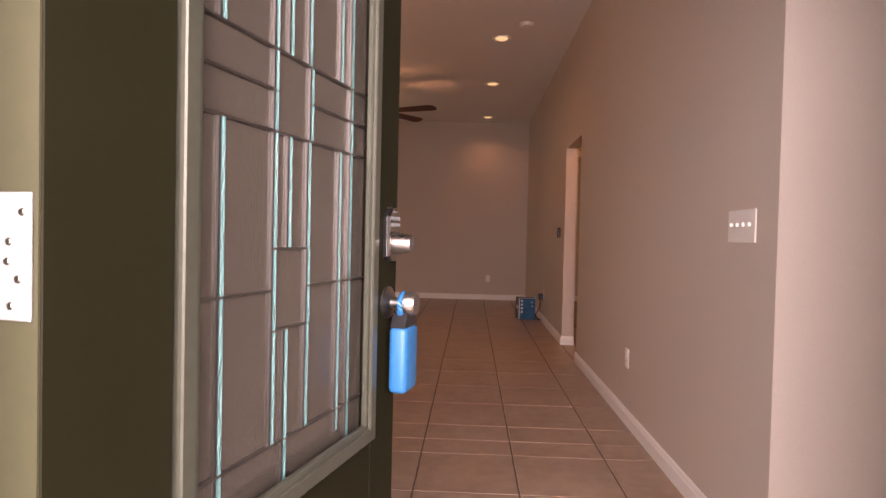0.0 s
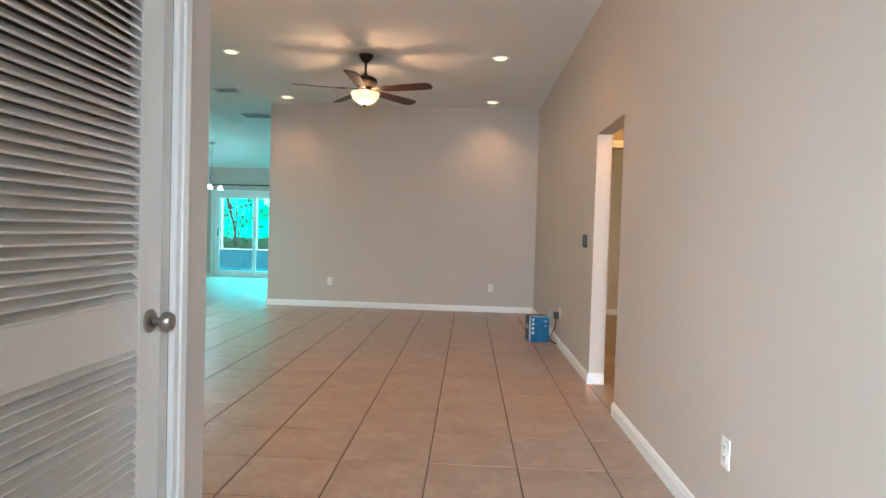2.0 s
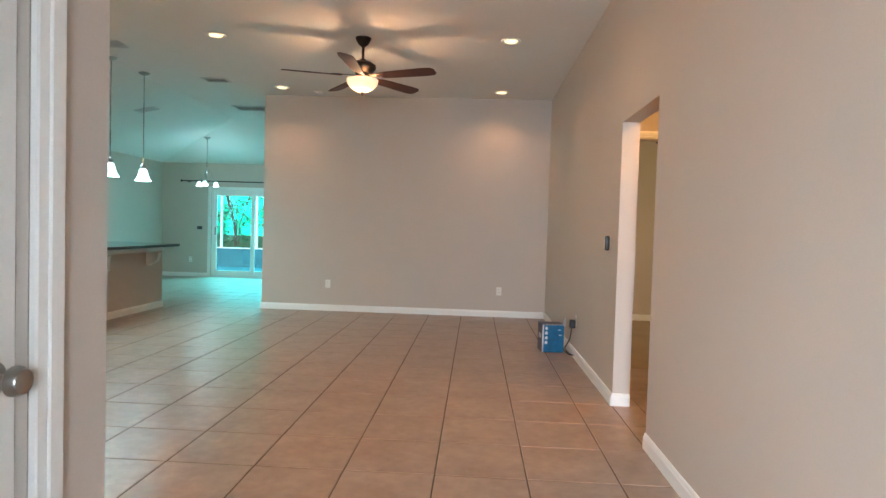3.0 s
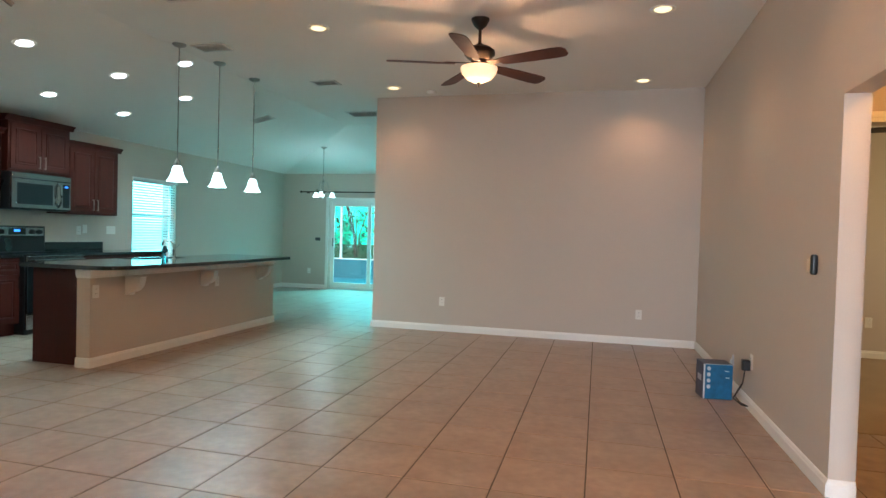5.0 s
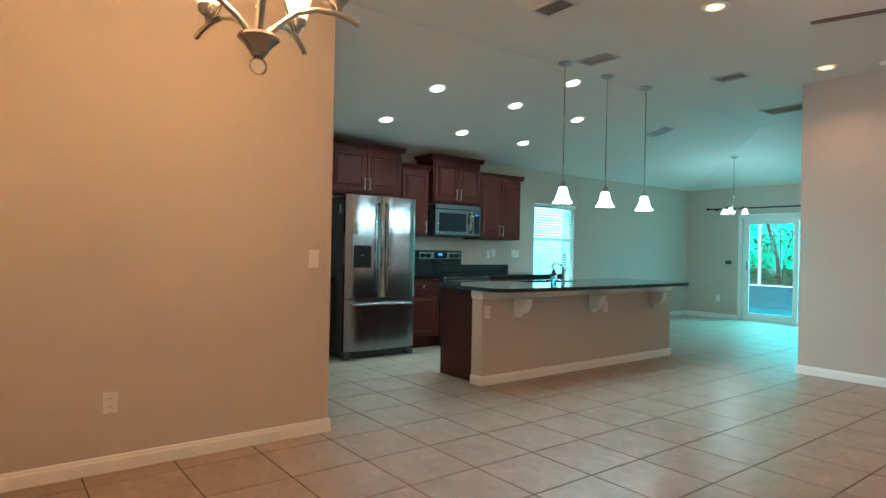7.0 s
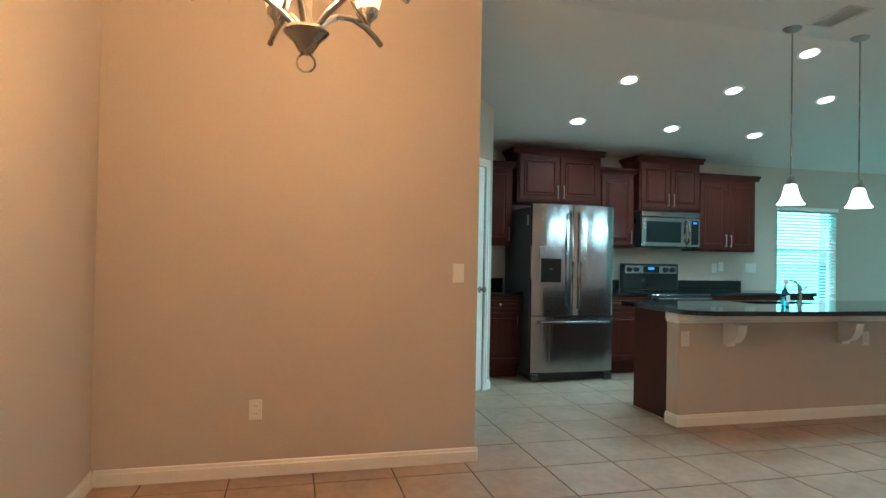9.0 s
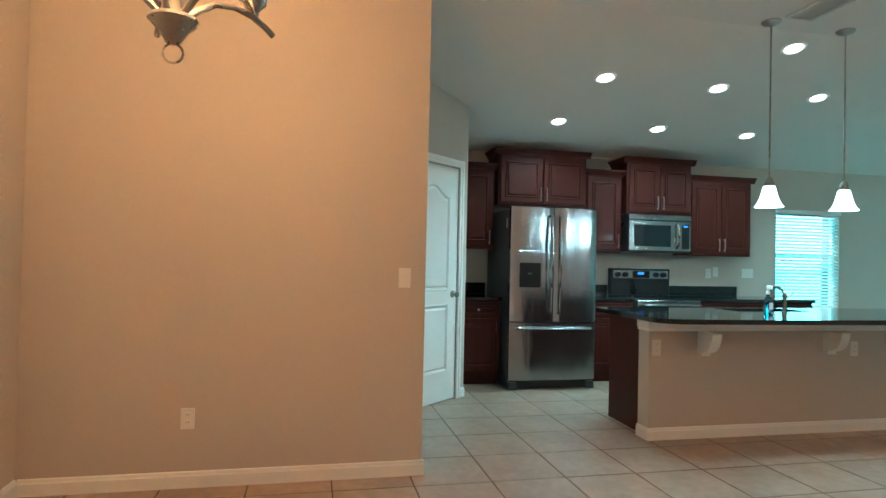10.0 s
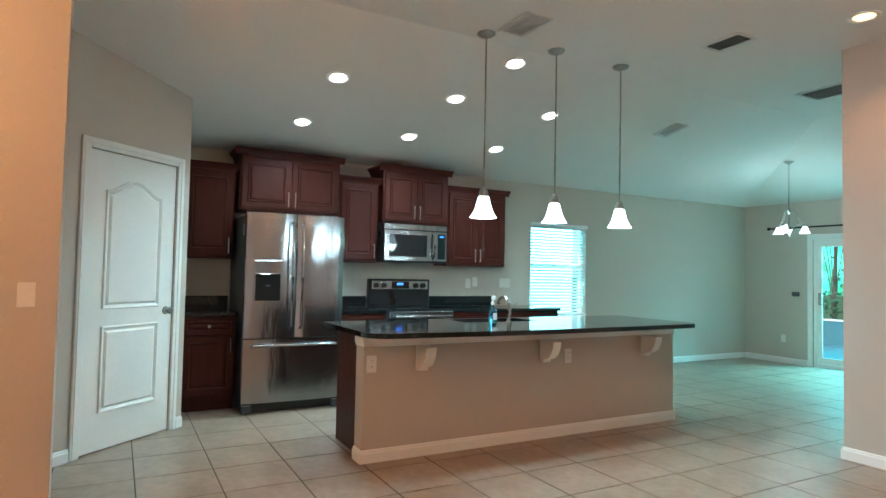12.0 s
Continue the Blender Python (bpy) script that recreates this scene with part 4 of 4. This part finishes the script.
for i in range(5):
    a = -19 + 72 * i
    m = pose(0, 0, H - .372, 0, 0, a) @ pose(0, 0, 0, -12, 0, 0)
    bm = bmesh.new()
    w = [(.20, .045), (.26, .058), (.45, .068), (.66, .074), (.735, .066), (.762, .036)]
    poly = [(x, -y) for x, y in w] + [(x, y) for x, y in w[::-1]]
    extrude_poly(bm, poly, lambda u, v, d: (u, v, d), -.004, .004)
    b = finish("blade", bm, BLADE, fan, at=m)
    bm = bmesh.new()
    extrude_poly(bm, [(.08, -.03), (.16, -.028), (.27, -.042), (.29, 0), (.27, .042), (.16, .028), (.08, .03)], lambda u, v, d: (u, v, d), .0045, .011)
    finish("bracket", bm, BRONZE, fan, at=m)
lamp("fan_bulb", 'POINT', (FX, FY, zb - .065), 16, WARM, radius=.02)
lamp("fan_bulb_low", 'POINT', (FX, FY, zb - .20), 9, WARM, radius=.09)


def vent(x, y, w, d, turn, dark, label):
    tilt = 0 if x > XB else math.degrees(math.atan(SL))
    v = thing("ceiling_vent", label, "vent", pose(x, y, top(x), 0, -tilt, 0) @ pose(0, 0, 0, 0, 0, turn))
    boxes("frame", VENTWHITE, [(-w / 2, w / 2, -d / 2, -d / 2 + .025, -.012, -.001), (-w / 2, w / 2, d / 2 - .025, d / 2, -.012, -.001), (-w / 2, -w / 2 + .025, -d / 2 + .025, d / 2 - .025, -.012, -.001), (w / 2 - .025, w / 2, -d / 2 + .025, d / 2 - .025, -.012, -.001)], v, bev=.002)
    # flat backing plate; if dark, its black stands in for shade behind the slots
    boxes("vent_backing", VENTSHADE if dark else VENTWHITE, [(-w / 2 + .025, w / 2 - .025, -d / 2 + .025, d / 2 - .025, -.003, -.0005)], v)
    bm = bmesh.new()
    n = int((d - .05) / .028)
    for i in range(n):
        yy = -d / 2 + .025 + (i + .5) * (d - .05) / n
        extrude_poly(bm, [(-.010, -.010), (-.008, -.011), (.008, -.004), (.006, -.003)], lambda u, vv, q: (q, yy + u, vv), -w / 2 + .026, w / 2 - .026)
    finish("louver", bm, VENTWHITE, v)


vent(-3.30, 10.50, .32, .22, 0, True, "white ceiling supply vent with dark slots")
vent(-3.53, 12.3, .50, .36, 0, True, "wide ceiling return vent with dark slots")
vent(-3.27, 7.84, .32, .22, 0, True, "white ceiling supply vent with dark slots")
vent(-3.82, 9.05, .36, .22, 0, False, "white ceiling supply vent")
vent(-4.94, 11.8, .32, .20, 0, False, "white ceiling supply vent")
for x, y in ((.575, 6.62), (-2.15, 11.1)):
    s = thing("smoke_detector", "round white smoke detector on the ceiling", "smoke detector", pose(x, y, H), "smoke detectors")
    bm = bmesh.new()
    lathe(bm, [(.065, -.001), (.065, -.012), (.052, -.032), (.02, -.038), (.003, -.038)], 24)
    finish("body", bm, PLATE, s, smooth=True)

# ---- kitchen window with blinds ----
structure(boxes("window_1", TRIM, [(XW - .12, XW - .07, 11.41, 11.45, .70, 1.95), (XW - .12, XW - .07, 12.32, 12.36, .70, 1.95), (XW - .12, XW - .07, 11.45, 12.32, .70, .74), (XW - .12, XW - .07, 11.45, 12.32, 1.91, 1.95), (XW - .115, XW - .075, 11.45, 12.32, 1.38, 1.42), (XW - .07, XW + .02, 11.39, 12.38, .685, .705)], bev=.003), "white single-hung window frame")
pn = structure(boxes("pane", PANE, [(XW - .098, XW - .092, 11.45, 12.32, .74, 1.91)], bpy.data.objects["window_1"]), "clear window pane")
pn.visible_shadow = False
bl = thing("window_blind", "white horizontal slat blind, lowered, slats open", "blind", pose(XW - .03, 11.42, 0))
boxes("head_rail", BLIND, [(-.03, .045, -.02, .96, 1.91, 1.962)], bl, bev=.004)
bm = bmesh.new()
extrude_poly(bm, [(-.024, .010), (-.023, .0125), (.024, -.010), (.023, -.0125)], lambda u, v, d: (u, d, v), 0, .94)
s0 = finish("slat", bm, BLIND, bl, at=pose(0, 0, .75))
for i in range(1, 29):
    s = new("slat", s0.data)
    s.parent, s.location = bl, (0, 0, .75 + i * .041)
for yy in (.14, .80):
    bm = bmesh.new()
    tube(bm, [(.012, yy, .76), (.012, yy, 1.915)], .0015, 5)
    finish("cord", bm, BLIND, bl)

# ---- sliding patio door, rod, lanai ----
sd = thing("sliding_door", "white framed sliding glass patio door, closed", "door", pose(-5.75, YN, 0))
SW = 1.82
boxes("frame", TRIM, [(0, .05, .03, .12, F, 1.89), (SW - .05, SW, .03, .12, F, 1.89), (.05, SW - .05, .03, .12, 1.84, 1.89), (.05, SW - .05, .03, .12, F, .03)], sd, bev=.003)
for k, (a, b, y) in enumerate(((.05, .96, .045), (.86, SW - .05, .085))):
    pl = boxes("panel_frame", TRIM, [(a, a + .06, y, y + .03, .03, 1.84), (b - .06, b, y, y + .03, .03, 1.84), (a + .06, b - .06, y, y + .03, .03, .12), (a + .06, b - .06, y, y + .03, 1.77, 1.84)], sd, bev=.003)
    g = boxes("pane", PANE, [(a + .06, b - .06, y + .012, y + .018, .12, 1.77)], pl)
    g.visible_shadow = False
boxes("handle", NICKEL, [(.075, .10, .005, .045, .90, 1.08)], sd, bev=.006)
casing("casing_patio", TRIM, SW, 1.89, pose(-5.75, YN, 0), width=.07)
rod = thing("curtain_rod", "dark curtain rod above the patio door", "curtain rod", pose(-6.36, YN - .09, 2.07))
bm = bmesh.new()
tube(bm, [(0, 0, 0), (3.0, 0, 0)], .013, 10)
lathe(bm, [(.012, 0), (.026, .015), (.026, .035), (.006, .05)], 16, (0, 0, 0), Vector((-1, 0, 0)).to_track_quat('Z', 'Y').to_matrix())
finish("rod", bm, BRONZE, rod, smooth=True)
parts("bracket", BRONZE, [(.12, .14, -.01, .088, -.03, .012), (2.86, 2.88, -.01, .088, -.03, .012)], rod, bev=.002)
ln = thing("lanai_screen", "white framed patio screen with a low grey wall", "screen enclosure", pose(-9, YN + 3.4, 0))
boxes("knee_wall", KNEE, [(0, 8, 0, .12, -.05, .46)], ln)
bm = bmesh.new()
for x in [i * 1.0 for i in range(9)]:
    box(bm, x - .03, x + .03, .02, .08, .46, 2.6, bev=.004)
box(bm, 0, 8, .02, .08, 2.55, 2.65, bev=.004)
finish("frame", bm, TRIM, ln)
boxes("sill", TRIM, [(0, 8, -.02, .14, .461, .49)], ln, bev=.004)

# garden beyond the patio: shrubs of many leaves and a few trunks
rnd = random.Random(4)


def shrub(x, y, h, r, n):
    s = thing("tree", "leafy green garden tree beyond the patio", "tree", pose(x, y, -.16), "garden trees")
    bm = bmesh.new()
    for k in range(5):
        a = rnd.uniform(0, 6.28)
        tube(bm, [(0, 0, 0), (.1 * math.cos(a), .1 * math.sin(a), h * .35), (r * .6 * math.cos(a), r * .6 * math.sin(a), h * rnd.uniform(.6, .95))], .014 + .03 * (k == 0), 6)
    finish("trunk", bm, BARK, s)
    bm = bmesh.new()
    for c in range(26):
        a, rr, zz = rnd.uniform(0, 6.28), r * rnd.random() ** .5, h * rnd.uniform(.08, 1.0)
        cc = Vector((rr * math.cos(a), rr * math.sin(a), zz))
        for q in range(n // 26):
            p = cc + Vector((rnd.gauss(0, .22), rnd.gauss(0, .22), rnd.gauss(0, .18)))
            d = Vector((rnd.uniform(-1, 1), rnd.uniform(-1, 1), rnd.uniform(-.6, .3))).normalized()
            e = d.cross(Vector((rnd.uniform(-1, 1), rnd.uniform(-1, 1), 1))).normalized()
            l, w = rnd.uniform(.06, .14), rnd.uniform(.02, .045)
            bm.faces.new([bm.verts.new(v) for v in (p, p + d * l * .5 + e * w, p + d * l, p + d * l * .5 - e * w)])
    tagged(finish("leaves", bm, LEAF, s), kind="stuff")


for i in range(6):
    shrub(-10.5 + i * 1.7 + rnd.uniform(-.3, .3), YN + 5.2 + rnd.uniform(0, 1.6), rnd.uniform(2.6, 4.2), .9, 1500)
# glowing sheet: its emission stands in for daylight on far trees
backdrop_mat = material("glowing_foliage", (0.03, 0.12, 0.06), 0.9, vary=0.6, scale=0.7, fine=4, bump=0, glow=((0.0, 0.80, 0.60), 2.6))
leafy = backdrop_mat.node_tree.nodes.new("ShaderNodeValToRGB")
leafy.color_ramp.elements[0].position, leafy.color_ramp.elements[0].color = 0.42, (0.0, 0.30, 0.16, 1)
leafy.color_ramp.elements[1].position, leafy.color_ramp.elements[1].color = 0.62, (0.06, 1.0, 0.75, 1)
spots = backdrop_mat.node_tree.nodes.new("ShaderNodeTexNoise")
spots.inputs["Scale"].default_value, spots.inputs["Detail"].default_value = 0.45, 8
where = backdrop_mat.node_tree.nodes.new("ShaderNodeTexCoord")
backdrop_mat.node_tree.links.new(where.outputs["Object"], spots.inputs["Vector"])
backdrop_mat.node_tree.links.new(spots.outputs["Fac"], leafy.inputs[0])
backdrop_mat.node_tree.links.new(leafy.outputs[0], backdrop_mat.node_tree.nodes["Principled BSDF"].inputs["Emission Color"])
structure(boxes("backdrop", backdrop_mat, [(-40, 20, 68, 68.2, -.2, 14)]), "glowing sheet painted as sunlit distant green woods")

# ---- bedroom fan seen through the doorway ----
bf = thing("bedroom_fan", "dark ceiling fan in the bedroom", "ceiling fan", pose(2.75, 10.0, 0))
bm = bmesh.new()
lathe(bm, [(.06, 2.499), (.05, 2.45), (.012, 2.43), (.012, 2.34), (.10, 2.32), (.11, 2.26), (.06, 2.22), (.05, 2.20)], 24)
finish("motor", bm, BRONZE, bf, smooth=True)
for i in range(5):
    bm = bmesh.new()
    extrude_poly(bm, [(.09, -.03), (.25, -.06), (.60, -.065), (.62, 0), (.60, .065), (.25, .06), (.09, .03)], lambda u, v, d: (u, v, d), -.004, .004)
    finish("blade", bm, BRONZE, bf, at=pose(0, 0, 2.27, 0, 0, 20 + 72 * i) @ pose(0, 0, 0, 10, 0, 0))
casing("casing_bedroom", TRIM, .80, 2.03, pose(1.22, 8.4, 0))
hl = thing("hall_light", "flush hall ceiling light, lit", "ceiling light", pose(1.70, 6.9, 2.5))
bm = bmesh.new()
lathe(bm, [(.13, -.001), (.14, -.02), (.12, -.06), (.05, -.09), (.003, -.095)], 24)
finish("bowl", bm, SHADEWARM, hl, smooth=True)

# ---- floor tiles ----
PITCH, TX, TY, GAP = .452, -.104, 6.77, .0038
REGIONS = [(XW, XR, YS, YN), (XF, XR, 1.57, YS), (XR, 2.5, 1.57, 2.99), (XR, 2.2, 5.62, 8.42)]


def tile_mesh(w, d):
    bm = bmesh.new()
    box(bm, -w / 2, w / 2, -d / 2, d / 2, -.008, 0)
    tops = [e for e in bm.edges if all(v.co.z > -.001 for v in e.verts)]
    bmesh.ops.bevel(bm, geom=tops, offset=.0022, segments=1, affect='EDGES')
    me = bpy.data.meshes.new("tile")
    bm.to_mesh(me)
    bm.free()
    me.materials.append(TILE)
    return me


shared, rest = {}, bmesh.new()
for rx0, rx1, ry0, ry1 in REGIONS:
    for i in range(int((rx0 - TX) // PITCH), int((rx1 - TX) // PITCH) + 1):
        for j in range(int((ry0 - TY) // PITCH), int((ry1 - TY) // PITCH) + 1):
            a0, a1 = max(rx0, TX + i * PITCH) + GAP, min(rx1, TX + (i + 1) * PITCH) - GAP
            b0, b1 = max(ry0, TY + j * PITCH) + GAP, min(ry1, TY + (j + 1) * PITCH) - GAP
            if a1 - a0 < .02 or b1 - b0 < .02:
                continue
            cx, cy = (a0 + a1) / 2, (b0 + b1) / 2
            if cy < YL - .3 and cx > -5.3 and cx < XR:
                key = (round(a1 - a0, 3), round(b1 - b0, 3))
                if key not in shared:
                    shared[key] = tile_mesh(*key)
                t = new("tile", shared[key])
                t.parent = FLOOR
                t.matrix_basis = pose(cx, cy, F + rnd.uniform(-.0004, .0004), rnd.uniform(-.05, .05), rnd.uniform(-.05, .05))
            else:
                box(rest, a0, a1, b0, b1, F - .008, F)
tagged(finish("tile_field", rest, TILE, FLOOR), "", "", "", "stuff")
